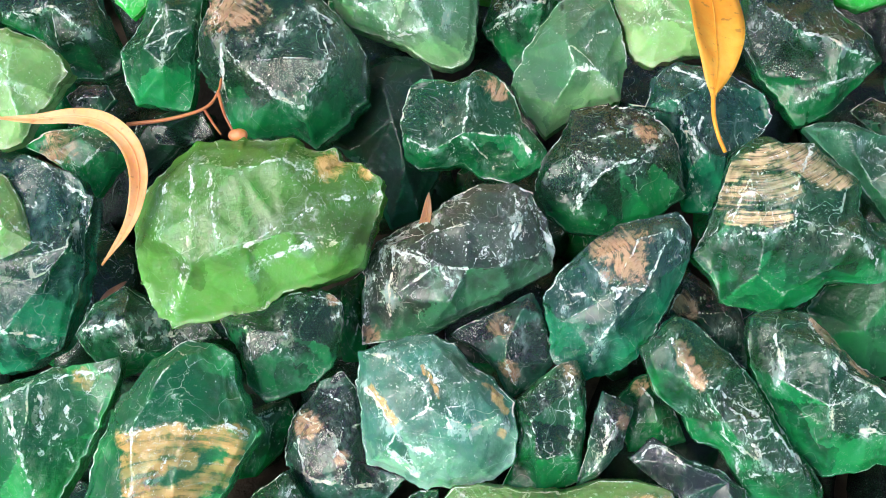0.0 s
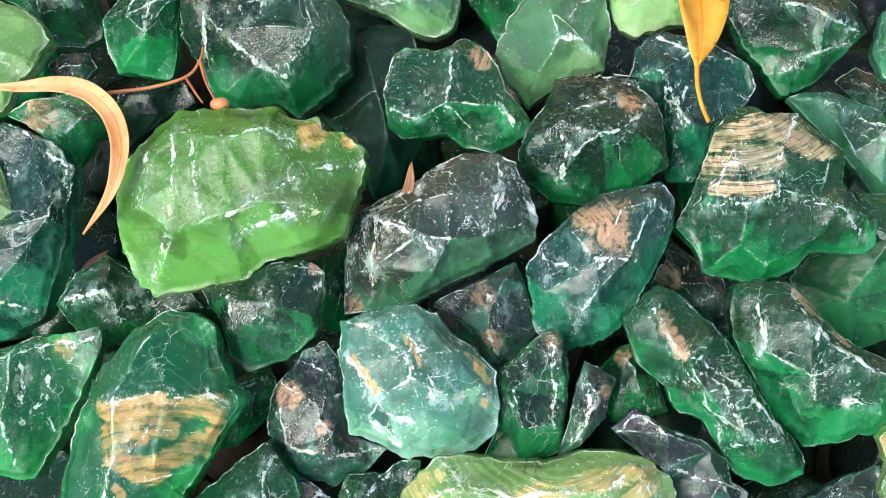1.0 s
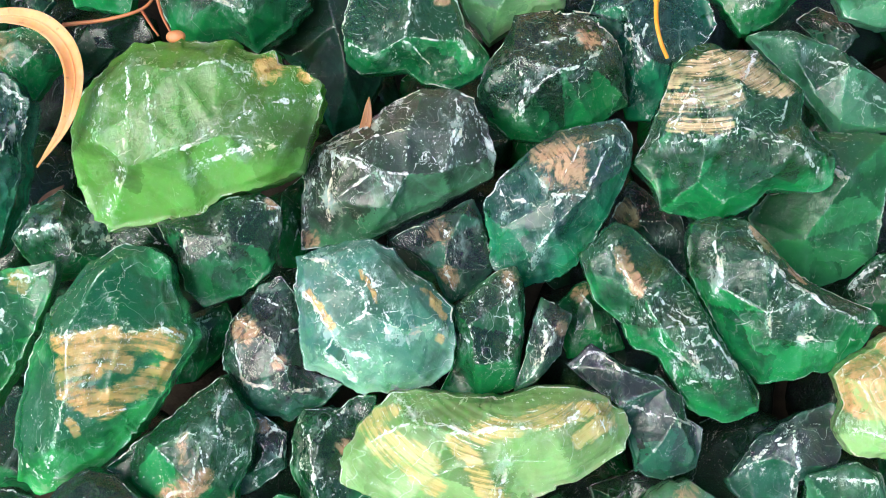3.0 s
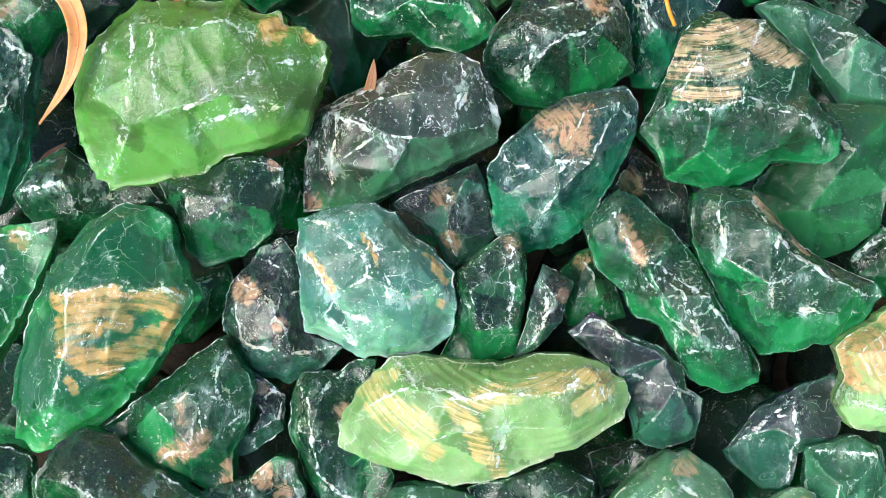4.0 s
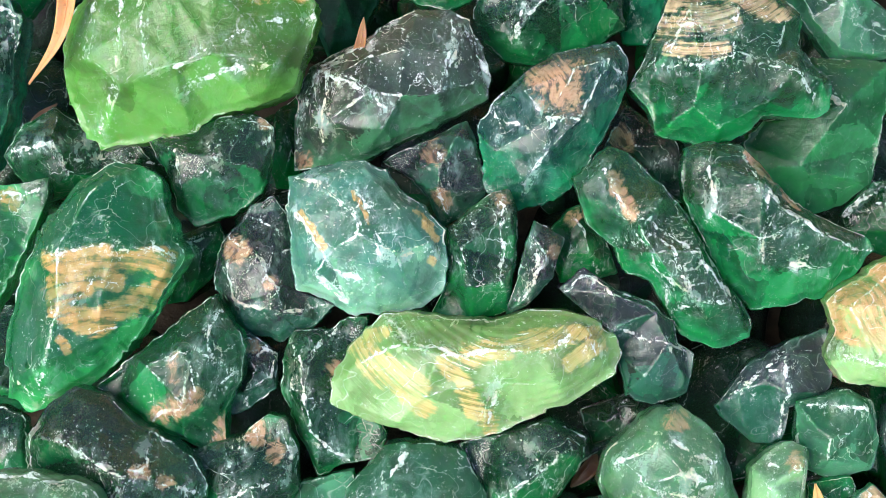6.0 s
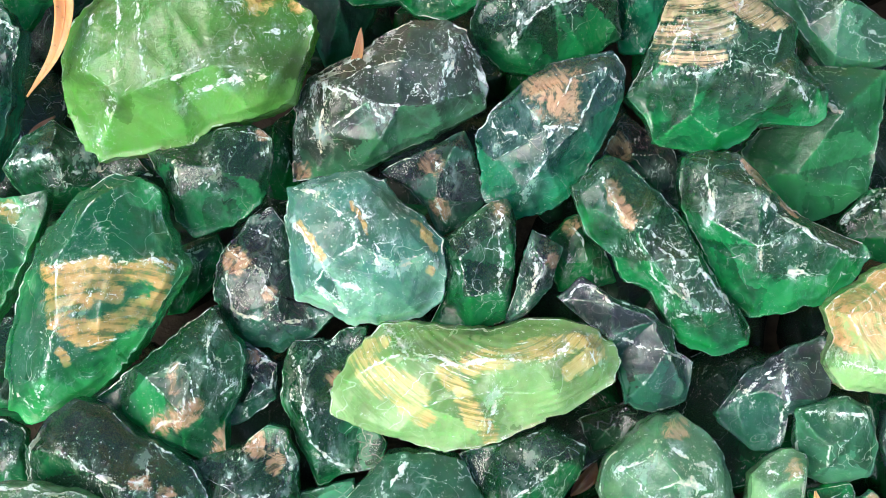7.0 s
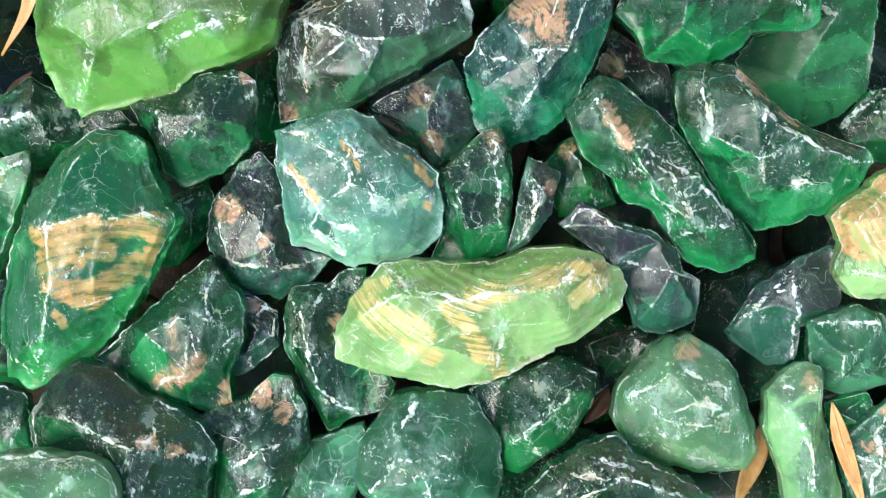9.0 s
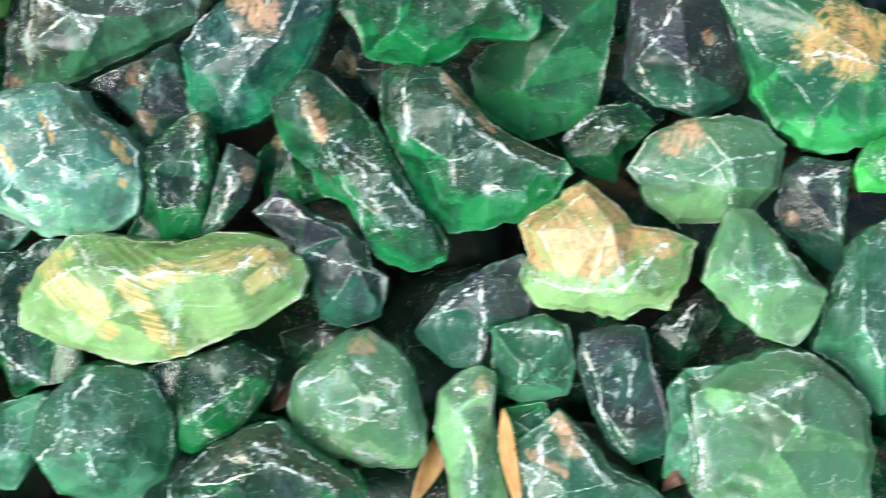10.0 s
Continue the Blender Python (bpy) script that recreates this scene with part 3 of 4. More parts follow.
rock("tall smooth green glass rock in the bed", SMOOTH, (0.2049, 0.0871, -0.0359),
     [(-174, 37), (-154, 38), (-131, 37), (-103, 37), (-74, 33), (-41, 30), (-4, 25), (37, 35), (51, 46), (100, 38), (128, 15), (167, 29)],
     veins=[[(-6, 22), (7, 15)]], cracks=0, seed=17, size=0.993)
rock("small bright lime glass rock at the bed's far part", GLOW, (0.2043, 0.2496, -0.0127),
     [(-151, 16), (-105, 13), (-37, 13), (7, 19), (81, 14), (173, 17)], seed=18, size=0.975)
rock("pale green glass rock with smooth faces", SAGE, (0.2320, 0.1926, -0.0088),
     [(-176, 23), (-142, 23), (-88, 20), (-41, 26), (43, 27), (136, 25)],
     veins=[[(-18, -1), (-2, -9)]], seed=19, size=0.972)
rock("small dark smoky stone in a gap", SMOKE, (0.2147, 0.1954, -0.0472),
     [(-135, 9), (-55, 14), (-10, 16), (36, 9), (120, 13), (168, 18)], seed=20, size=0.980)
rock("tall dark teal glass rock with a bluish sheen", TEAL, (-0.1842, 0.0859, -0.0112),
     [(-125, 45), (-100, 52), (-83, 50), (-65, 46), (-44, 33), (-4, 29), (22, 30), (42, 42), (61, 46), (78, 46), (93, 49), (115, 49), (151, 32)],
     veins=[[(8, 45), (28, 30), (23, 6)], [(-5, -34), (17, -36)]], seed=21, size=0.973)
rock("frosted pale lime glass rock", PALE, (-0.1941, 0.0938, -0.0027),
     [(-120, 25), (-88, 28), (-54, 23), (-17, 19), (51, 16), (87, 28), (110, 35)], seed=22, size=0.973)
rock("green glass rock with a brownish dusty top", GREEN, (-0.1709, 0.1555, -0.0276),
     [(-172, 18), (-114, 12), (-72, 23), (-35, 18), (-5, 23), (27, 21), (90, 14), (145, 20), (174, 31)],
     blotch=[(-11, 3, 11.2)],
     veins=[[(-30, 0), (-13, -4), (1, -8)]], seed=23, size=0.974)
rock("dark green glass rock deep below a twig", GAP_SHADE, (-0.1401, 0.1793, -0.0519),
     [(-144, 25), (-119, 27), (-96, 14), (-6, 13), (7, 26), (38, 26), (78, 16), (149, 16)], seed=24, size=0.981)
rock("big bright lime-green glass rock on top of the bed", LIME, (-0.0751, 0.0806, 0.0306),
     [(-170, 54), (-154, 56), (-140, 59), (-127, 58), (-109, 44), (-83, 39), (-62, 33), (-37, 42), (-19, 54), (-7, 55), (6, 59), (20, 63), (31, 58), (37, 50), (44, 52), (50, 46), (68, 44), (96, 40), (124, 46), (142, 47), (160, 50), (169, 53)],
     blotch=[(36, 27, 7.2), (52, 26, 4.1)],
     veins=[[(-26, 27), (-25, 4), (-28, -19), (-34, -42)], [(-18, 28), (-13, -1), (-10, -11)], [(-0, -11), (15, -1), (35, 10), (58, 17)], [(-4, 25), (14, 28), (30, 23)], [(5, -18), (20, -10), (41, -7)], [(-37, 17), (-39, -6)]], cracks=0, peaks=[(-21, 27, 13), (-22, 6, 18), (-24, -18, 16), (-31, -37, 6), (34, 8, 16), (17, -4, 20), (0, -9, 20), (51, 15, 6), (27, 30, 9)], seed=25, size=0.944)
rock("dark green glass rock below the lime one", DEEP, (-0.1305, 0.0526, -0.0158),
     [(-178, 29), (-159, 25), (-113, 24), (-61, 18), (-26, 19), (0, 39), (14, 33), (25, 18), (103, 24), (150, 24)],
     veins=[[(-23, 2), (-2, 5), (4, -8)]], seed=26, size=0.952)
rock("dark green glass rock with a clear edge", DEEP, (-0.0587, 0.0381, 0.0076),
     [(-167, 23), (-131, 27), (-108, 29), (-73, 24), (-30, 24), (19, 27), (37, 31), (57, 29), (89, 22), (136, 21), (162, 33), (175, 28)],
     blotch=[(21, 21, 4.1)],
     veins=[[(8, 21), (24, 19), (24, 11)], [(-17, 5), (-14, -10)]], seed=27, size=0.934)
rock("narrow olive-green glass rock in a gap", GREEN, (-0.0349, 0.0662, -0.0246),
     [(-133, 12), (-102, 20), (-75, 20), (13, 9), (80, 23), (113, 16)], seed=28, size=0.958)
rock("wedge of smoky dark glass with pale worn edges", ASH, (0.0104, 0.0820, 0.0011),
     [(-173, 42), (-152, 48), (-137, 57), (-127, 46), (-111, 35), (-78, 25), (-29, 29), (-4, 44), (8, 48), (29, 46), (42, 47), (53, 45), (72, 38), (92, 31), (116, 25), (151, 30), (167, 37)],
     blotch=[(-37, -33, 5.1)],
     veins=[[(-41, -30), (-36, -5), (-29, 8), (-1, 29)], [(-29, 6), (-8, -2), (-0, -9)], [(25, 32), (30, 17), (25, 4)], [(32, 27), (47, 4)], [(-26, 6), (-28, -25)]], peaks=[(-20, 5, 14), (-26, -17, 12), (6, -4, 19), (-1, -19, 16), (23, -2, 15), (27, 17, 13), (7, 16, 15), (-8, 14, 12), (38, 5, 5)], seed=29, size=0.971)
rock("dark blue-green glass rock with an orange blotch", TEAL, (0.0808, 0.0644, 0.0061),
     [(-176, 34), (-154, 35), (-132, 41), (-110, 42), (-93, 36), (-74, 31), (-16, 24), (27, 37), (44, 46), (54, 47), (67, 38), (90, 31), (119, 27), (164, 28)],
     blotch=[(3, 17, 13.2), (-8, 21, 6.6)],
     veins=[[(-7, 8), (0, 1), (-2, -12), (-12, -28)], [(0, 3), (13, 1)], [(20, 26), (30, 22)]], peaks=[(-12, 14, 9), (9, 24, 11), (13, 4, 15), (-2, 1, 17), (-3, -13, 16), (-9, -25, 9), (18, -9, 6), (24, 29, 9), (-24, -13, 9)], seed=30, size=0.951)
rock("smoky dark glass rock deep in a gap", SMOKE, (0.1273, 0.0796, -0.0402),
     [(-179, 22), (-163, 9), (-74, 16), (-57, 28), (-30, 20), (25, 13), (94, 13), (119, 24)],
     blotch=[(-14, 5, 6.5)], seed=31, size=0.977)
rock("slate-coloured glass rock with brownish dust", SMOKE, (0.0364, 0.0460, -0.0052),
     [(-175, 19), (-125, 14), (-91, 25), (-63, 22), (-25, 21), (39, 19), (69, 25), (122, 17), (174, 30)],
     blotch=[(-1, -12, 5.2), (-6, 9, 6.5)],
     veins=[[(-3, -9), (2, -19)]], seed=32, size=0.940)
rock("pale teal glass rock with white and amber bands", MILKY, (0.0044, 0.0066, 0.0052),
     [(-162, 31), (-141, 36), (-123, 31), (-99, 32), (-77, 32), (-46, 38), (-30, 40), (-13, 37), (10, 35), (31, 30), (55, 27), (75, 32), (96, 35), (120, 36), (142, 42), (167, 33)],
     blotch=[(-26, 10, -16, -2, 2.2), (-4, 20, 4, 8, 1.1), (23, 13, 30, 3, 2.2), (29, -7, 2.2)],
     veins=[[(-30, 26), (-16, 22), (-1, 8), (9, -6)], [(-9, 29), (1, 17), (9, -2)], [(-28, 10), (-10, -12), (-0, -16)], [(9, -6), (31, -3)], [(-17, -14), (-5, -26)], [(-1, 3), (16, 3)]], peaks=[(15, -4, 17), (-19, 25, 7), (-3, 12, 15), (3, 27, 8), (15, 13, 13), (-14, -6, 13), (6, -12, 15), (-7, -23, 6), (28, 0, 8), (20, -21, 7), (-24, 10, 8)], seed=33, size=0.975)
rock("dark green glass rock with a pointed top", DEEP, (0.0532, 0.0035, -0.0037),
     [(-147, 16), (-130, 34), (-94, 28), (-58, 24), (6, 16), (57, 28), (70, 34), (82, 31), (103, 24), (139, 20)],
     blotch=[(7, 28, 3.4)],
     veins=[[(-10, 18), (4, 30), (12, 21)], [(8, 24), (10, -8)]], seed=34, size=0.962)
rock("thin slab of smoky glass set on edge", SMOKE, (0.0761, 0.0016, -0.0024),
     [(-138, 11), (-120, 26), (-97, 17), (-31, 9), (46, 18), (78, 18), (94, 20), (116, 11)],
     blotch=[(7, 6, 3.4)],
     veins=[[(-2, 12), (0, -7)], [(4, 5), (-5, -15)]], seed=35, size=0.953)
rock("olive-green glass rock behind a slab", GREEN, (0.0958, 0.0227, -0.0267),
     [(-118, 18), (-75, 16), (-32, 20), (22, 12), (86, 20), (110, 18), (156, 16)],
     blotch=[(-4, 14, 3.5)], seed=36, size=0.970)
rock("long green glass rock with a white veined ridge", GREEN, (0.1277, 0.0119, -0.0015),
     [(-177, 19), (-146, 19), (-103, 15), (-85, 24), (-75, 39), (-60, 48), (-43, 54), (-37, 52), (-32, 42), (-25, 31), (11, 18), (70, 21), (100, 31), (111, 43), (119, 49), (132, 48), (144, 48), (151, 41), (165, 32)],
     blotch=[(-21, 29, -14, 14, 3.3)],
     veins=[[(-25, 32), (-14, 11), (-4, -7), (9, -16), (26, -23)], [(-12, 14), (8, 3), (23, -13), (33, -22)], [(4, -14), (2, -29), (16, -23)], [(-9, 7), (3, 0), (16, -21)], [(17, 1), (30, -20)]], peaks=[(-24, 35, 7), (-14, 14, 14), (-4, -2, 16), (1, -23, 12), (5, -30, 9), (-2, 20, 14), (15, -1, 16), (30, -23, 8), (19, -29, 9)], seed=37, size=0.982)
rock("broad dark green glass rock with a bright lower edge", GREEN, (0.1710, 0.0210, -0.0012),
     [(-120, 31), (-96, 34), (-71, 34), (-43, 38), (-19, 45), (-7, 49), (0, 43), (14, 27), (47, 18), (94, 29), (107, 38), (124, 46), (136, 49), (158, 40), (180, 29)],
     blotch=[(-9, 34, 12, 12, 1.9)],
     veins=[[(-11, 33), (5, 11), (21, 1), (45, -7)], [(-26, 29), (-24, 17), (-26, 5)], [(9, -13), (21, -14)], [(0, 16), (-3, -13)]], peaks=[(-15, 32, 8), (-4, 21, 14), (13, 5, 15), (34, -4, 8), (-4, -3, 18), (-25, 8, 10), (12, -16, 11), (27, -14, 7), (-23, 29, 8)], seed=38, size=0.965)
rock("flat slate-grey glass rock with a crusted rim", SLATE, (0.1187, -0.0248, -0.0136),
     [(-153, 10), (-98, 24), (-73, 29), (-44, 32), (-12, 26), (-3, 18), (29, 18), (67, 17), (114, 23), (128, 38), (149, 40), (162, 15)],
     veins=[[(-33, 18), (-23, 28), (-10, 19), (14, 16)], [(-30, 13), (-12, 5), (13, -1), (21, -4)]], cracks=0, peaks=[(-25, 26, 9), (-12, 5, 15), (13, -1, 11), (7, 12, 10), (3, -15, 9)], seed=39, size=0.964)
rock("pale veined green glass rock", VIVID, (-0.1628, -0.0007, -0.0063),
     [(-163, 33), (-122, 39), (-78, 34), (-48, 24), (4, 26), (33, 40), (44, 48), (61, 35), (96, 26), (144, 31)],
     blotch=[(20, 24, 5.0)],
     veins=[[(-17, 13), (-3, 21), (32, 29)], [(-12, 11), (-2, -9), (2, -26)], [(3, 18), (6, -8)]], seed=40, size=0.973)
rock("large leaf-shaped green glass rock with amber ripples", VIVID, (-0.1058, -0.0175, 0.0041),
     [(-153, 38), (-134, 51), (-123, 59), (-112, 60), (-102, 52), (-86, 42), (-58, 32), (-24, 29), (1, 32), (18, 42), (31, 42), (47, 46), (57, 55), (66, 56), (79, 54), (98, 43), (117, 35), (137, 31), (166, 29)],
     blotch=[(-13, 10, 32, 11, 5.3), (-12, -2, 11, 3, 5.3), (-10, -9, 4, -15, 5.8), (7, -15, 25, -5, 5.8), (32, 10, 30, 0, 3.4), (-8, -23, -5, -27, 2.4)],
     veins=[[(-14, 14), (5, 16), (32, 15), (39, 10)], [(-14, -33), (-18, -50), (-30, -41)], [(25, 50), (31, 34)]],
     ripple=(12, -62, 8.5, 96), peaks=[(-10, 15, 20), (13, 17, 17), (38, 13, 5), (-9, -10, 19), (6, -21, 13), (26, -11, 6), (-17, -49, 4), (3, 41, 9), (27, 39, 6)], seed=41, size=0.969)
rock("olive glass rock in a gap", GREEN, (-0.0699, 0.0121, -0.0312),
     [(-158, 6), (-122, 24), (-104, 20), (-44, 10), (35, 15), (61, 20), (139, 15)],
     veins=[[(-4, 8), (9, 11)]], seed=42, size=0.976)
rock("dark glass rock with swirling white wear", SMOKE, (-0.0368, -0.0046, -0.0109),
     [(-172, 23), (-139, 23), (-105, 25), (-74, 29), (-36, 31), (-18, 33), (-16, 14), (55, 19), (74, 29), (86, 35), (103, 32), (115, 27), (144, 24)],
     blotch=[(-12, 12, 6.9), (4, -2, 3.9)],
     veins=[[(-16, 17), (-3, 10), (7, -4), (3, -14)], [(-15, 5), (-10, -10), (10, -14), (27, -10)], [(-7, 27), (8, 21)]], seed=43, size=0.967)
rock("green glass rock with a tan face", GREEN, (-0.0656, -0.0502, -0.0127),
     [(-172, 38), (-159, 30), (-129, 25), (-83, 28), (-59, 37), (-34, 22), (3, 24), (28, 28), (48, 30), (73, 37), (89, 28), (159, 24)],
     blotch=[(-3, 9, -2, -0, 2.8), (-8, -16, 7, -6, 4.7), (16, -18, 16, -27, 3.8)],
     veins=[[(-11, -19), (2, -9), (14, -4), (23, 6)], [(4, 7), (7, -4)], [(15, 29), (10, 19)]], peaks=[(10, 28, 6), (-2, 12, 14), (8, -4, 15), (22, 3, 6), (-10, -16, 6), (17, -18, 5), (-14, 4, 9), (11, 12, 14)], seed=44, size=0.981)
rock("small dark olive glass rock", SMOKE, (-0.0388, -0.0422, -0.0251),
     [(-132, 15), (-118, 21), (-99, 16), (-30, 11), (44, 13), (86, 15), (111, 22), (132, 5)],
     blotch=[(-1, 11, 3.9)],
     veins=[[(-6, 18), (9, 7), (7, -1)]], seed=45, size=0.978)
rock("black-green glass rock with white chips", DEEP, (-0.0065, -0.0501, -0.0264),
     [(-125, 22), (-97, 34), (-71, 30), (-48, 33), (-31, 29), (-2, 13), (57, 22), (67, 37), (81, 34), (94, 28), (121, 31), (137, 28), (172, 22)],
     blotch=[(2, 12, 4.7)],
     veins=[[(-18, 22), (-12, 14), (-17, 3)], [(-10, 3), (-8, -14), (10, -28)], [(1, 28), (-7, 21)]], seed=46, size=0.992)
rock("long bright lime glass rock with yellow swirls", PALE, (0.0510, -0.0443, -0.0069),
     [(-172, 57), (-165, 58), (-157, 51), (-140, 39), (-111, 32), (-77, 28), (-41, 29), (-16, 41), (1, 59), (9, 62), (16, 59), (23, 57), (34, 46), (49, 34), (68, 23), (110, 22), (138, 35), (150, 44), (172, 51)],
     blotch=[(-49, 11, -19, -6, 4.8), (-43, 3, -17, -15, 4.0), (-9, 5, 8, -22, 4.3), (0, 7, 29, 15, 5.0), (29, 15, 50, 17, 3.4), (39, 5, 50, 12, 3.4), (-44, 12, -35, 15, 2.7)],
     veins=[[(-35, 19), (-23, 11), (-7, 7), (11, 10), (30, 9), (45, 19)], [(12, 8), (8, -20)], [(47, 19), (50, 8)]],
     ripple=(12, 46, 3.3, 75), cracks=0, peaks=[(-35, 18, 6), (-28, 11, 12), (-12, 7, 16), (11, 10, 17), (28, 10, 15), (44, 16, 12), (53, 19, 6), (8, -3, 15), (7, -19, 6), (-44, 2, 7), (-18, -10, 11), (34, -3, 10), (49, 7, 7)], seed=47, size=1.003)
rock("dusty green glass rock with fine scratches", SAGE, (0.0309, -0.0968, -0.0338),
     [(-169, 33), (-128, 31), (-76, 31), (-33, 31), (-7, 30), (25, 30), (55, 32), (80, 30), (115, 30), (156, 29)],
     veins=[[(-25, 5), (-13, 14), (-4, 27)], [(-23, -9), (-9, 5), (9, 4)], [(-0, -2), (1, -14)]], seed=48, size=1.006)
rock("green glass rock with a dull face", DEEP, (0.0748, -0.0772, -0.0297),
     [(-155, 18), (-122, 28), (-107, 27), (-55, 19), (7, 23), (27, 29), (66, 24), (128, 18), (162, 29)],
     veins=[[(-12, -12), (2, -4), (16, 8)], [(-5, -8), (-1, -18)]], seed=49, size=0.987)
rock("small frosted green glass rock", SAGE, (-0.0120, -0.1000, -0.0410),
     [(-166, 17), (-138, 27), (-74, 20), (-11, 15), (36, 22), (53, 27), (98, 17), (135, 17)], seed=50, size=1.000)
rock("dark glass rock with an orange glint chip", DEEP, (-0.0380, -0.0900, -0.0300),
     [(-163, 18), (-123, 34), (-81, 29), (-43, 19), (1, 21), (34, 25), (63, 33), (77, 31), (96, 22), (150, 27)],
     blotch=[(3, 22, 5.0), (11, 16, 4.1)],
     veins=[[(-8, -6), (3, 1), (15, 5)], [(11, 26), (18, 12)], [(-6, -15), (5, -11)]], seed=51, size=1.000)
rock("broad dark green glass rock with a tan ridge", DEEP, (-0.0910, -0.0954, -0.0182),
     [(-133, 36), (-86, 35), (-44, 45), (-20, 38), (2, 40), (23, 35), (35, 31), (68, 27), (98, 39), (113, 43), (140, 41), (155, 41), (174, 35)],
     blotch=[(14, 8, 4.6), (25, 4, 3.7)],
     veins=[[(-34, 22), (-32, 3)], [(-20, 19), (-2, 12), (20, 6), (36, -1)], [(7, 7), (8, -16)]], seed=52, size=0.980)
rock("pale frosted green glass rock", CLOUDY, (-0.1172, -0.1162, 0.0022),
     [(-153, 32), (-70, 19), (-18, 32), (7, 31), (26, 29), (78, 18), (129, 22), (156, 30)],
     veins=[[(-14, 16), (8, 15), (25, 10)]], seed=53, size=0.979)
rock("dark green glass rock low in the bed", DEEP, (-0.1444, -0.0732, -0.0357),
     [(-132, 17), (-78, 17), (-42, 17), (41, 16), (82, 15), (128, 20)], seed=54, size=0.983)
rock("rounded frosted green glass rock with whorled lines", CLOUDY, (0.1345, -0.0793, -0.0298),
     [(-175, 29), (-156, 28), (-136, 27), (-80, 26), (-47, 33), (-32, 33), (-9, 26), (36, 25), (62, 27), (86, 30), (104, 29), (133, 27), (163, 29)],
     blotch=[(1, 24, 5.3)],
     veins=[[(-21, -12), (-4, -17), (16, -22)], [(-23, 6), (-7, 17), (15, 10)], [(3, 5), (12, 1)], [(-21, 8), (-12, -1), (5, -4), (19, 0)], [(-19, -7), (-4, -10)], [(6, 8), (10, 1), (3, -1)]], seed=55, size=1.020)
rock("narrow upright pale green glass rock", CLOUDY, (0.1804, -0.0948, -0.0366),
     [(-126, 15), (-100, 33), (-65, 34), (-51, 24), (-0, 11), (66, 19), (73, 32), (86, 34), (101, 31), (122, 28), (153, 17)],
     blotch=[(3, 27, 3.6)],
     veins=[[(-8, 26), (5, 24)], [(-6, 17), (1, 9)], [(-1, 8), (2, -14)]], seed=56, size=1.020)
rock("dark slate glass rock in shade", SLATE, (0.1797, -0.0361, -0.0313),
     [(-160, 29), (-109, 27), (-83, 23), (-61, 10), (-2, 21), (33, 30), (55, 31), (80, 20), (143, 16)],
     veins=[[(-1, 17), (2, -2), (0, -21)], [(-19, -3), (1, 13)]], seed=57, size=0.989)
rock("lime glass rock with a broad orange-tan blotch", TAWNY, (0.2291, -0.0195, -0.0086),
     [(-161, 35), (-139, 32), (-104, 23), (-67, 27), (-46, 28), (-36, 35), (-9, 36), (12, 39), (26, 30), (47, 19), (87, 25), (104, 33), (129, 31), (161, 37), (179, 30)],
     blotch=[(-24, 11, 9, 13, 13.7), (-8, 27, -3, 9, 12.8), (6, 14, 23, 7, 6.4), (-25, 1, -2, -3, 5.0)],
     veins=[[(-29, -9), (-6, -13), (10, -11)], [(10, -11), (27, 10)], [(7, 4), (10, -11)]], cracks=0, peaks=[(-8, 26, 8), (3, 14, 14), (8, -3, 16), (-15, -12, 13), (10, -13, 13), (-28, -8, 8), (25, 8, 8), (-25, 10, 10), (8, -20, 5)], seed=58, size=0.995)
rock("smooth sage-green glass rock", SAGE, (0.2035, -0.0552, -0.0334),
     [(-175, 17), (-130, 20), (-87, 19), (-44, 20), (-7, 18), (46, 19), (79, 20), (145, 21)],
     veins=[[(-14, 12), (11, 11)]], cracks=0, seed=59, size=1.011)
rock("small clear green glass rock low in the bed", GREEN, (0.2004, -0.0813, -0.0410),
     [(-142, 11), (-98, 16), (-55, 7), (16, 13), (52, 13), (145, 12)], seed=60, size=1.003)
rock("green glass rock with a pinkish tan ridge", SAGE, (0.2224, -0.1072, -0.0381),
     [(-168, 25), (-133, 28), (-48, 28), (-9, 38), (4, 29), (30, 16), (80, 21), (104, 33), (131, 28), (155, 30)],
     blotch=[(-9, 27, -1, 16, 4.4), (-18, 13, -5, 7, 2.6)],
     veins=[[(-10, 27), (-14, 13), (-17, -5)], [(-1, 20), (13, 4)], [(-22, 8), (-4, 0)]], seed=61, size=1.029)
rock("upright slate-green glass rock", SLATE, (0.2410, -0.0670, -0.0340),
     [(-154, 15), (-100, 25), (-81, 31), (-52, 30), (-27, 21), (44, 15), (76, 28), (104, 28), (130, 30), (155, 22)],
     veins=[[(-18, 21), (-10, -6), (0, -24)], [(1, 17), (2, -20)]], seed=62, size=1.000)
rock("dark green glass rock in a gap", GAP_SHADE, (0.2657, -0.0345, -0.0443),
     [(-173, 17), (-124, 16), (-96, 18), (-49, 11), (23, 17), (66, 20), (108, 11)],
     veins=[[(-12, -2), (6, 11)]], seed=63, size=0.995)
rock("large blocky pale green glass rock", CLOUDY, (0.3037, -0.0898, -0.0308),
     [(-150, 39), (-114, 40), (-57, 41), (-30, 40), (3, 35), (31, 37), (49, 36), (75, 39), (94, 39), (124, 38), (150, 41)],
     veins=[[(-32, 11), (-12, 19), (9, 31)], [(-33, 3), (-30, -15)], [(3, 15), (5, 9)]],
     ripple=(-17, -23, 8.6, 32), cracks=0, peaks=[(-33, 15, 8), (-15, 24, 14), (4, 30, 13), (20, 28, 8), (-3, 2, 16)], seed=64, size=1.028)
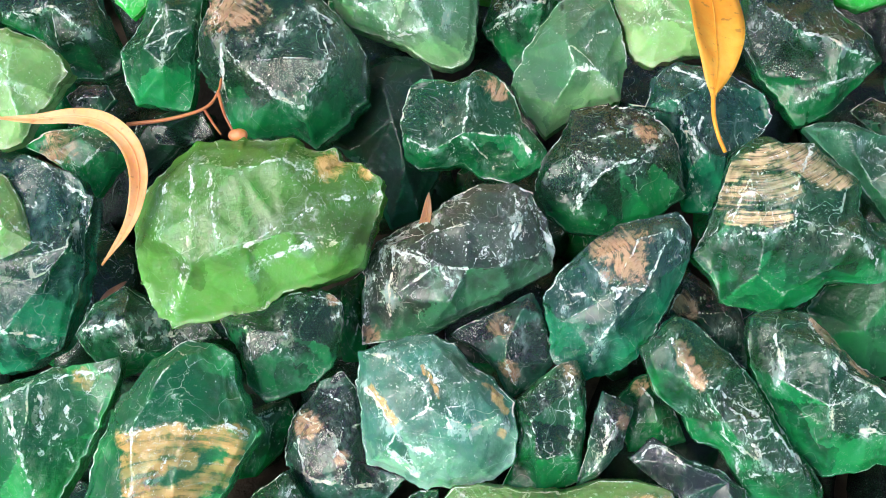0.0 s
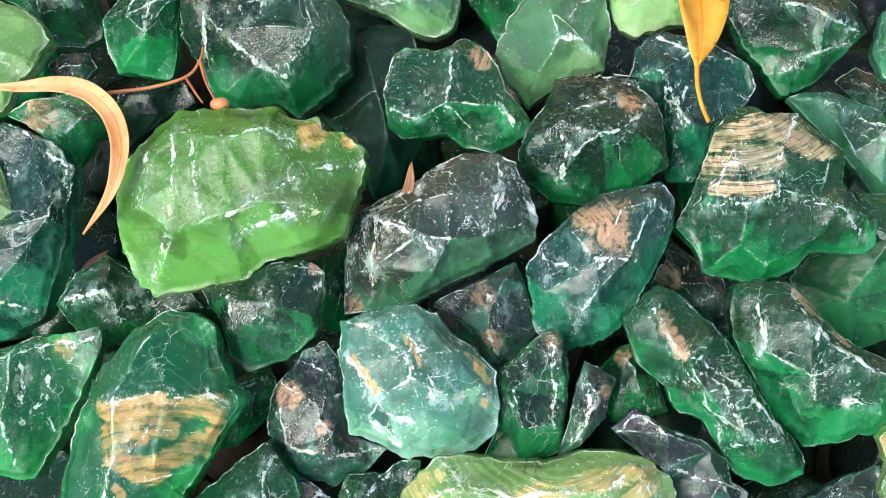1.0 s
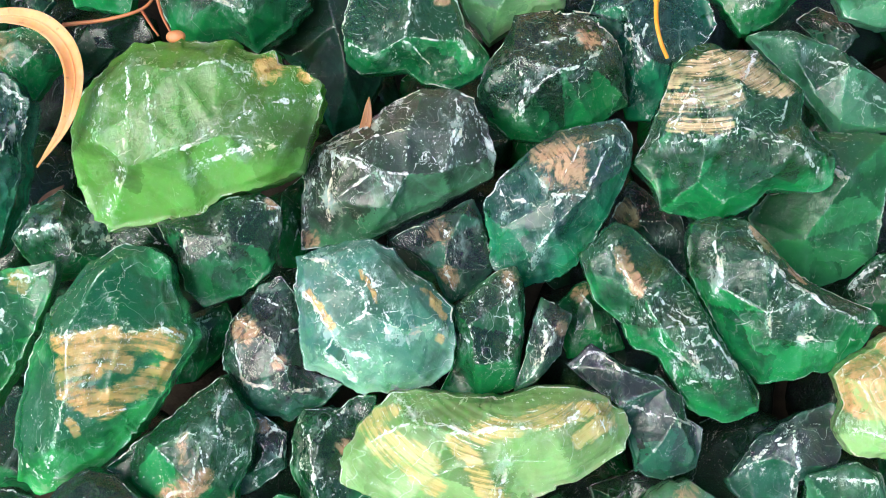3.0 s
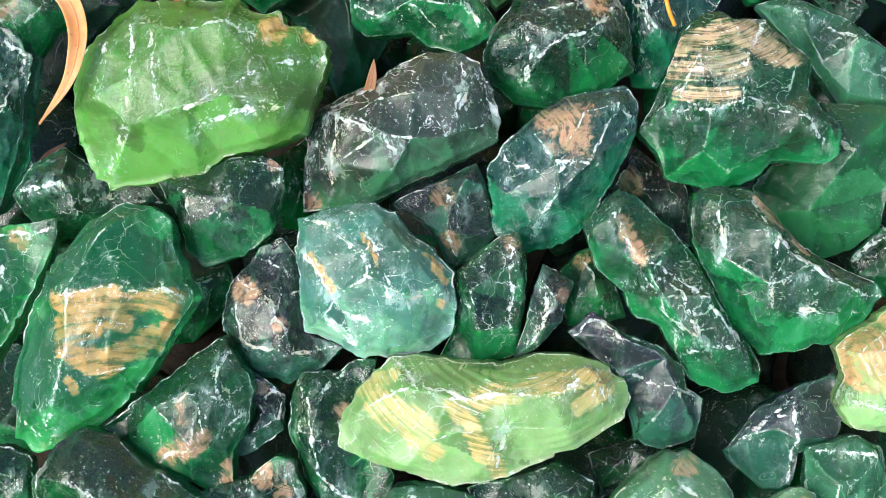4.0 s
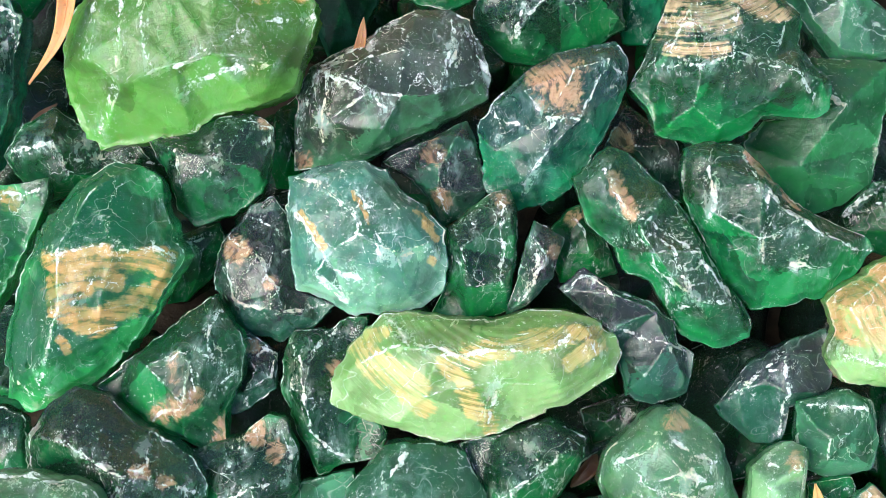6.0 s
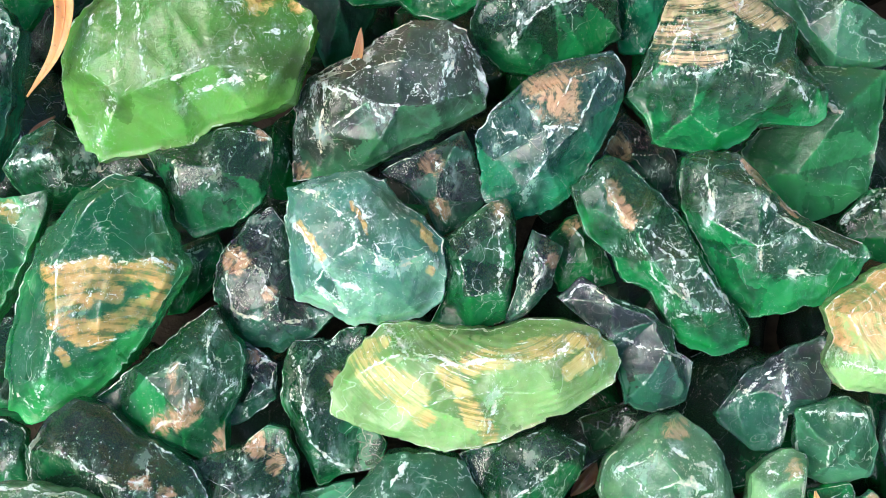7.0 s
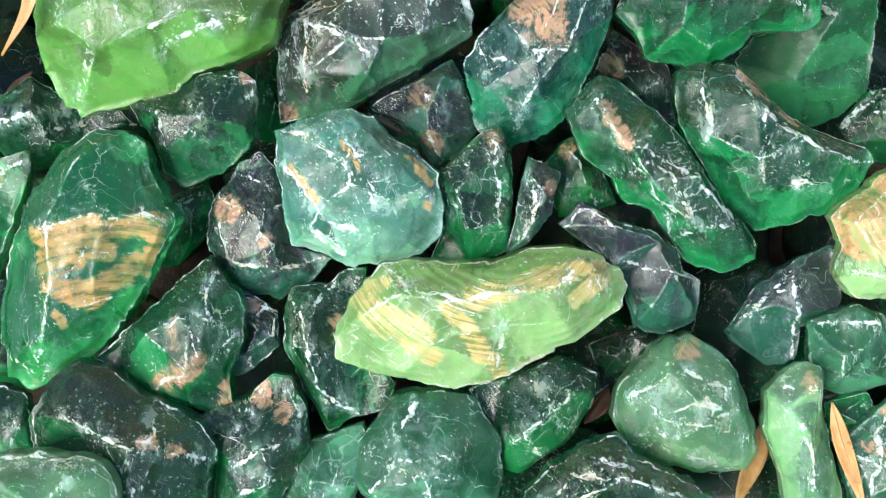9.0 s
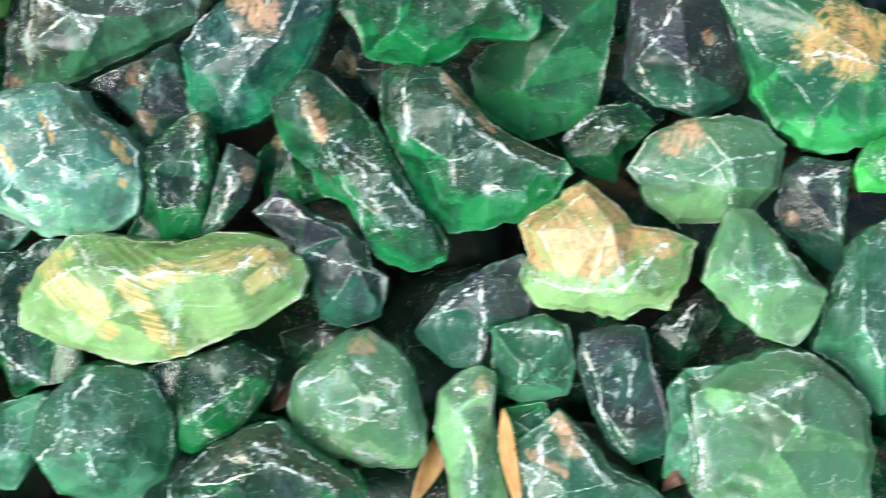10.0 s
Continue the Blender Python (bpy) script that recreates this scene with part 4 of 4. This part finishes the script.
rock("frosted green glass rock behind a blocky one", SAGE, (0.2683, -0.0789, -0.0352),
     [(-162, 9), (-115, 26), (-74, 26), (57, 14), (58, 30), (100, 22), (128, 17)],
     veins=[[(-8, 16), (14, 21)]], seed=65, size=1.005)
rock("diamond-shaped pale green glass rock", CLOUDY, (0.2942, -0.0258, -0.0097),
     [(-176, 24), (-136, 18), (-88, 24), (-62, 31), (-34, 28), (-7, 26), (24, 17), (80, 20), (102, 30), (118, 32), (140, 26)],
     veins=[[(-16, 3), (-5, -3), (13, -0)], [(-5, -3), (-3, -19)]], peaks=[(-5, -1, 14), (-15, 6, 9), (14, 2, 9), (-2, -20, 5), (-9, 22, 8)], seed=66, size=0.991)
rock("broad frosted green glass rock with a tan top", CLOUDY, (0.2736, 0.0287, -0.0205),
     [(-178, 35), (-164, 30), (-143, 30), (-115, 27), (-78, 24), (-42, 26), (-11, 31), (17, 34), (42, 30), (72, 25), (118, 24), (152, 29)],
     blotch=[(-10, 14, 8.5), (-18, 10, 5.2)],
     veins=[[(6, 5), (9, -7)], [(-32, -1), (-12, -5)]], peaks=[(-26, 8, 8), (-9, -5, 12), (12, 1, 13), (26, 8, 6), (-3, 14, 10)], seed=67, size=0.993)
rock("dark green glass rock below a pale one", DEEP, (0.2309, 0.0515, -0.0393),
     [(-176, 20), (-153, 20), (-114, 18), (-75, 21), (-47, 11), (19, 23), (57, 20), (113, 15)],
     veins=[[(-18, -1), (-1, 12)]], seed=68, size=0.988)
rock("slate-grey glass rock with white scratches", SLATE, (0.2629, 0.0913, -0.0262),
     [(-150, 31), (-112, 30), (-74, 33), (-42, 35), (-15, 32), (10, 23), (52, 27), (80, 34), (117, 37), (140, 31), (169, 26)],
     blotch=[(11, 4, 3.5)],
     veins=[[(-20, -8), (-11, -25), (4, -27)], [(1, -9), (4, -24)], [(-3, 21), (-15, 0)]], seed=69, size=0.981)
rock("bright glowing green glass rock with a tan patch", VIVID, (0.3191, 0.0739, -0.0020),
     [(-153, 33), (-126, 36), (-99, 40), (-85, 42), (-62, 42), (-39, 47), (-3, 45), (26, 38), (69, 27), (81, 40), (136, 55), (152, 49), (173, 35)],
     blotch=[(10, 8, 18.0), (-4, 4, 10.8)],
     veins=[[(-20, -5), (-1, 1), (27, -3)], [(-38, 19), (-28, -0)]], cracks=0, peaks=[(-27, -10, 6), (-8, -2, 14), (18, -2, 12), (3, 9, 14), (-2, -24, 8)], seed=70, size=0.975)
rock("slate-green glass rock with a pale rim", SLATE, (0.3191, 0.0163, -0.0273),
     [(-176, 18), (-140, 17), (-91, 22), (-67, 32), (10, 13), (55, 25), (108, 23), (132, 21)],
     blotch=[(-11, -5, 3.8)],
     veins=[[(-9, 13), (12, 16)], [(7, 14), (9, -12)]], seed=71, size=0.983)
rock("lime glass rock at the bed's edge", GLOW, (0.3474, 0.0295, -0.0126),
     [(-172, 15), (-138, 17), (-64, 13), (-3, 17), (74, 16), (133, 14)], seed=72, size=0.982)
rock("tall frosted green glass rock", SAGE, (0.3439, -0.0332, -0.0246),
     [(-179, 24), (-152, 31), (-120, 27), (-88, 41), (-58, 36), (36, 26), (81, 41), (101, 38), (122, 30)],
     veins=[[(-10, -4), (-2, -18)], [(-16, 28), (-19, 5)]], seed=73, size=0.992)
rock("dark green glass rock with curved pale lines", DEEP, (0.1007, -0.1214, -0.0211),
     [(-154, 38), (-84, 23), (-18, 40), (5, 40), (23, 30), (59, 23), (82, 29), (113, 27), (146, 29), (178, 39)],
     veins=[[(-13, 16), (5, 15), (28, 5)], [(-26, 4), (-8, 8)], [(-1, 21), (10, 17)]],
     ripple=(-12, -6, 7.6, 31), seed=74, size=0.993)
rock("clear green glass rock low in the bed", VIVID, (0.1249, -0.1093, -0.0401),
     [(-178, 11), (-74, 12), (-22, 16), (29, 11), (109, 6), (141, 21)], seed=75, size=0.999)
rock("dark smoky glass rock in a gap", GAP_SHADE, (0.1144, -0.0490, -0.0400),
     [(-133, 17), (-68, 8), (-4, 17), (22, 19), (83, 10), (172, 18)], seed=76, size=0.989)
rock("small black slag pebble with grey specks", SMOKE, (-0.1742, 0.1923, -0.0344),
     [(-143, 11), (-52, 10), (-2, 13), (39, 11), (130, 9), (177, 13)], seed=77, size=0.975)


# rocks underneath and round about, of a few shapes
def plain_profile(rng):
    size = rng.uniform(30, 42)
    return [(a + rng.uniform(-14, 14), size * rng.uniform(0.75, 1.2)) for a in range(-165, 180, 40)]


rng = np.random.default_rng(11)
# half of the lower layer carries the gap shade in its colour
KINDS = ((GAP_SHADE, "glass rock in the lower layer, coloured dark for gap shade"), (DEEP, "dark bottle-green glass rock in the lower layer"))
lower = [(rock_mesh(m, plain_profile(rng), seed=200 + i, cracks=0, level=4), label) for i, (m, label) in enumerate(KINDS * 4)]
KINDS_OUT = ((SAGE, "frosted sage-green glass rock in the outer bed"), (GREEN, "green glass rock in the outer bed"),
             (DEEP, "dark bottle-green glass rock in the outer bed"), (LIME, "pale lime glass rock in the outer bed"))
outer = [(rock_mesh(m, plain_profile(rng), seed=300 + i, cracks=0, level=4), label) for i, (m, label) in enumerate(KINDS_OUT * 2)]


def strew(kinds, x, y, z):
    me, label = kinds[rng.integers(len(kinds))]
    ob = new("glass_rock", me)
    ob.matrix_world = pose(x, y, z, rng.uniform(-25, 25), rng.uniform(-25, 25), rng.uniform(0, 360))
    tagged(ob, label, "glass rock", "glass rocks in the bed")


for i in range(12):
    for j in range(9):
        strew(lower, -0.30 + 0.066 * i + rng.uniform(-.012, .012), -0.22 + 0.066 * j + rng.uniform(-.012, .012), -0.096 + rng.uniform(-.006, .006))
for i in range(12):
    for j in range(10):
        x, y = -0.36 + 0.074 * i + rng.uniform(-.012, .012), -0.28 + 0.074 * j + rng.uniform(-.012, .012)
        if not (-0.25 < x < 0.40 and -0.19 < y < 0.31):
            strew(outer, x, y, -0.046 + rng.uniform(-.012, .012))


def far_bed():
    """The rest of the bed, out to its ragged edge, too many rocks to tell apart."""
    verts, faces, mats, count = [], [], [], 0
    kinds = [SAGE, GREEN, DEEP, LIME, SMOKE, TEAL]
    shapes = {}
    for level in (2, 3):
        for k in range(5):
            me = rock_mesh(GREEN, plain_profile(rng), seed=400 + k, cracks=0, level=level)
            co = np.empty(len(me.vertices) * 3, np.float32)
            me.vertices.foreach_get("co", co)
            tri = np.empty(len(me.polygons) * 3, np.int32)
            me.polygons.foreach_get("vertices", tri)
            shapes[level, k] = (co.reshape(-1, 3), tri.reshape(-1, 3))
            bpy.data.meshes.remove(me)
    for z, level, most in ((-0.096, 2, 1.25), (-0.050, 2, 1.05), (-0.020, 3, 0.9)):
        step = 0.070
        for i in range(-20, 21):
            for j in range(-20, 21):
                x, y = step * i + rng.uniform(-.02, .02), step * j + rng.uniform(-.02, .02)
                if math.hypot(x, 0.9 * y) > most * (1 + 0.12 * math.sin(3 * math.atan2(y, x))) * rng.uniform(0.92, 1.0):
                    continue
                if -0.40 < x < 0.52 and -0.32 < y < 0.46:
                    continue
                co, tri = shapes[level, int(rng.integers(5))]
                turn = np.array(Euler([rng.uniform(-.6, .6), rng.uniform(-.6, .6), rng.uniform(0, 6.28)]).to_matrix())
                verts.append(co @ turn.T + (x, y, z + rng.uniform(-.008, .008)))
                faces.append(tri + count)
                mats.append(np.full(len(tri), int(rng.integers(len(kinds)))))
                count += len(co)
    me = bpy.data.meshes.new("glass_rocks")
    me.from_pydata(np.concatenate(verts), [], np.concatenate(faces))
    for k in kinds:
        me.materials.append(k)
    me.polygons.foreach_set("material_index", np.concatenate(mats).astype(np.int32))
    me.polygons.foreach_set("use_smooth", np.ones(len(me.polygons), bool))
    for key, value in (("ridge", 6.0), ("vein", 12.0), ("blotch", 3.0), ("thick", 0.6)):
        me.attributes.new(key, "FLOAT", "POINT").data.foreach_set("value", np.full(count, value, np.float32))
    tagged(new("glass_rocks", me), "wide bed of mixed green glass rocks", "glass rocks", kind="stuff")


far_bed()


# ---- leaves and twig ----
def smooth_line(points, count):
    """A bent line through the points, evenly stepped in its parameter (Catmull-Rom)."""
    pts = [Vector(p) for p in points]
    pts = [2 * pts[0] - pts[1]] + pts + [2 * pts[-1] - pts[-2]]
    out = []
    for k in range(count + 1):
        s = k / count * (len(pts) - 3)
        i = min(int(s), len(pts) - 4)
        f = s - i
        a, b, c, d = pts[i:i + 4]
        out.append(0.5 * (2 * b + (c - a) * f + (2 * a - 5 * b + 4 * c - d) * f * f + (3 * b - a - 3 * c + d) * f ** 3))
    return out


def mesh_part(name, b, material, parent, label=""):
    me = bpy.data.meshes.new(name)
    bmesh.ops.recalc_face_normals(b, faces=b.faces)
    for f in b.faces:
        f.smooth = True
    b.to_mesh(me)
    b.free()
    me.materials.append(material)
    ob = new(name, me)
    ob.parent = parent
    return tagged(ob, label) if label else ob


def tube(points, radius, sides=8, taper=0.6, count=24):
    b = bmesh.new()
    line = smooth_line(points, count)
    rings = []
    for k, p in enumerate(line):
        along = (line[min(k + 1, count)] - line[max(k - 1, 0)]).normalized()
        side = along.cross(Vector((0.1, 0.2, 1))).normalized()
        over = side.cross(along)
        r = radius * (1 - (1 - taper) * k / count)
        rings.append([b.verts.new(p + r * (side * math.cos(a) + over * math.sin(a))) for a in np.linspace(0, 6.283, sides, endpoint=False)])
    for p, q in zip(rings[:-1], rings[1:]):
        for i in range(sides):
            b.faces.new((p[i], p[(i + 1) % sides], q[(i + 1) % sides], q[i]))
    b.faces.new(rings[0])
    b.faces.new(rings[-1][::-1])
    return b


def blade(points, wide, normal, curl=0.25, begin=0.0, finish=1.0, count=40, across=8, thick=0.0005):
    """A narrow leaf blade along a bent line: folded at the midrib, pointed at the ends, wavy at the margins."""
    b = bmesh.new()
    line = smooth_line(points, count)
    up = Vector(normal).normalized()
    top, under = [], []
    for k, p in enumerate(line):
        s = k / count
        along = (line[min(k + 1, count)] - line[max(k - 1, 0)]).normalized()
        side = along.cross(up).normalized()
        over = side.cross(along)
        x = begin + (finish - begin) * s
        half = 0.5 * wide * (math.sin(math.pi * min(max(x, 0.02), 0.985)) ** 0.75)
        row, row2 = [], []
        for j in range(across + 1):
            u = 2 * j / across - 1
            lift = curl * half * u * u + 0.06 * wide * math.sin(9 * s + 3 * u) * abs(u) - 0.015 * wide * (1 - abs(u)) ** 6
            q = p + side * (half * u) + over * lift
            row.append(b.verts.new(q))
            row2.append(b.verts.new(q - over * thick))
        top.append(row)
        under.append(row2)
    for k in range(count):
        for j in range(across):
            b.faces.new((top[k][j], top[k][j + 1], top[k + 1][j + 1], top[k + 1][j]))
            b.faces.new((under[k][j], under[k + 1][j], under[k + 1][j + 1], under[k][j + 1]))
        for j in (0, across):
            b.faces.new((top[k][j], top[k + 1][j], under[k + 1][j], under[k][j]))
    for k in (0, count):
        for j in range(across):
            b.faces.new((top[k][j], under[k][j], under[k][j + 1], top[k][j + 1]))
    return b


def leaf(label, material, line, wide, normal, stalk=None, **shape):
    root = tagged(new("leaf"), label, "leaf", "fallen leaves")
    mesh_part("blade", blade(line, wide, normal, **shape), material, root)
    mesh_part("midrib", tube([Vector(p) + 0.0003 * Vector(normal).normalized() for p in line], 0.00025, 6, 0.4), material, root)
    if stalk:
        mesh_part("stalk", tube(stalk, 0.0011, 8, 0.8), material, root)
    return root


FACE = (0.0, -0.4, 0.9)
leaf("glossy orange willow leaf hanging over green rocks", ORANGE_LEAF,
     [(0.1173, 0.2135, 0.0448), (0.1217, 0.1890, 0.0511), (0.1222, 0.1670, 0.0555), (0.1224, 0.1515, 0.0557), (0.1205, 0.1355, 0.0541)], 0.025, (0.25, -0.4, 0.85),
     stalk=[(0.1205, 0.1355, 0.0541), (0.1202, 0.1343, 0.0541), (0.1202, 0.1253, 0.0533), (0.1221, 0.1171, 0.0505), (0.1252, 0.1124, 0.0456)], begin=0.22)
leaf("curved peach-orange dry leaf across a lime rock", PEACH_LEAF,
     [(-0.1901, 0.1255, 0.0446), (-0.1710, 0.1223, 0.0488), (-0.1526, 0.1212, 0.0529), (-0.1383, 0.1170, 0.0542), (-0.1268, 0.1065, 0.0546), (-0.1210, 0.0933, 0.0539), (-0.1204, 0.0802, 0.0523), (-0.1243, 0.0693, 0.0466), (-0.1357, 0.0579, 0.0350)],
     0.0088, FACE, curl=0.5)
leaf("small dry leaf tip sticking up in a gap", DRY_LEAF, [(-0.0075, 0.0904, 0.0035), (-0.0022, 0.0951, 0.0153), (-0.0007, 0.1027, 0.0251)], 0.0045, FACE)
leaf("dry tan leaf wedged low between rocks", TAN_LEAF, [(0.1685, -0.0777, -0.0572), (0.1644, -0.0899, -0.0602), (0.1558, -0.1103, -0.0654)], 0.010, (0.3, -0.5, 0.8))
leaf("narrow straw-coloured leaf beside an upright rock", TAN_LEAF, [(0.1923, -0.0789, -0.0279), (0.1953, -0.0958, -0.0299), (0.2013, -0.1227, -0.0319)], 0.007, (-0.3, -0.4, 0.8))
leaf("small curled reddish-brown leaf", BROWN, [(0.2582, -0.1030, -0.0504), (0.2629, -0.0999, -0.0423), (0.2705, -0.0968, -0.0482)], 0.006, FACE)
# stands for a flat pinkish-brown stone, though built as a leaf
leaf("pinkish-brown flat stone in a gap, built as a leaf blade", BROWN, [(0.0948, -0.0753, -0.0562), (0.1008, -0.0683, -0.0522), (0.1058, -0.0603, -0.0562)], 0.007, (0.2, -0.5, 0.8), curl=0.9)
leaf("shredded reddish-brown leaf scrap in a dark gap", BROWN, [(-0.1437, 0.0913, -0.0375), (-0.1505, 0.0796, -0.0354), (-0.1553, 0.0659, -0.0393)], 0.0045, (-0.3, -0.3, 0.8), curl=0.9)

twig = tagged(new("twig"), "thin reddish twig with a small round berry", "twig")
mesh_part("stem", tube([(-0.1318, 0.1225, 0.0453), (-0.1127, 0.1243, 0.0474), (-0.0975, 0.1290, 0.0494), (-0.0924, 0.1366, 0.0512), (-0.0919, 0.1434, 0.0510)], 0.0009), TWIG, twig)
mesh_part("side_stem", tube([(-0.0923, 0.1356, 0.0512), (-0.0890, 0.1260, 0.0495), (-0.0847, 0.1188, 0.0458)], 0.0008), TWIG, twig)
mesh_part("side_stem", tube([(-0.0985, 0.1290, 0.0494), (-0.0938, 0.1233, 0.0447), (-0.0909, 0.1204, 0.0418)], 0.0007), TWIG, twig)
b = bmesh.new()
bmesh.ops.create_uvsphere(b, u_segments=20, v_segments=14, radius=0.0031)
for v in b.verts:
    v.co.z *= 0.85
    v.co.x *= 1.25 - 0.22 * math.cos(v.co.x * 1400)          # two lobes
    v.co += Vector((-0.0828, 0.1179, 0.0449)) + 0.0003 * noise.noise_vector(v.co * 600)
mesh_part("berry", b, BERRY, twig, "small dull orange-red berry")
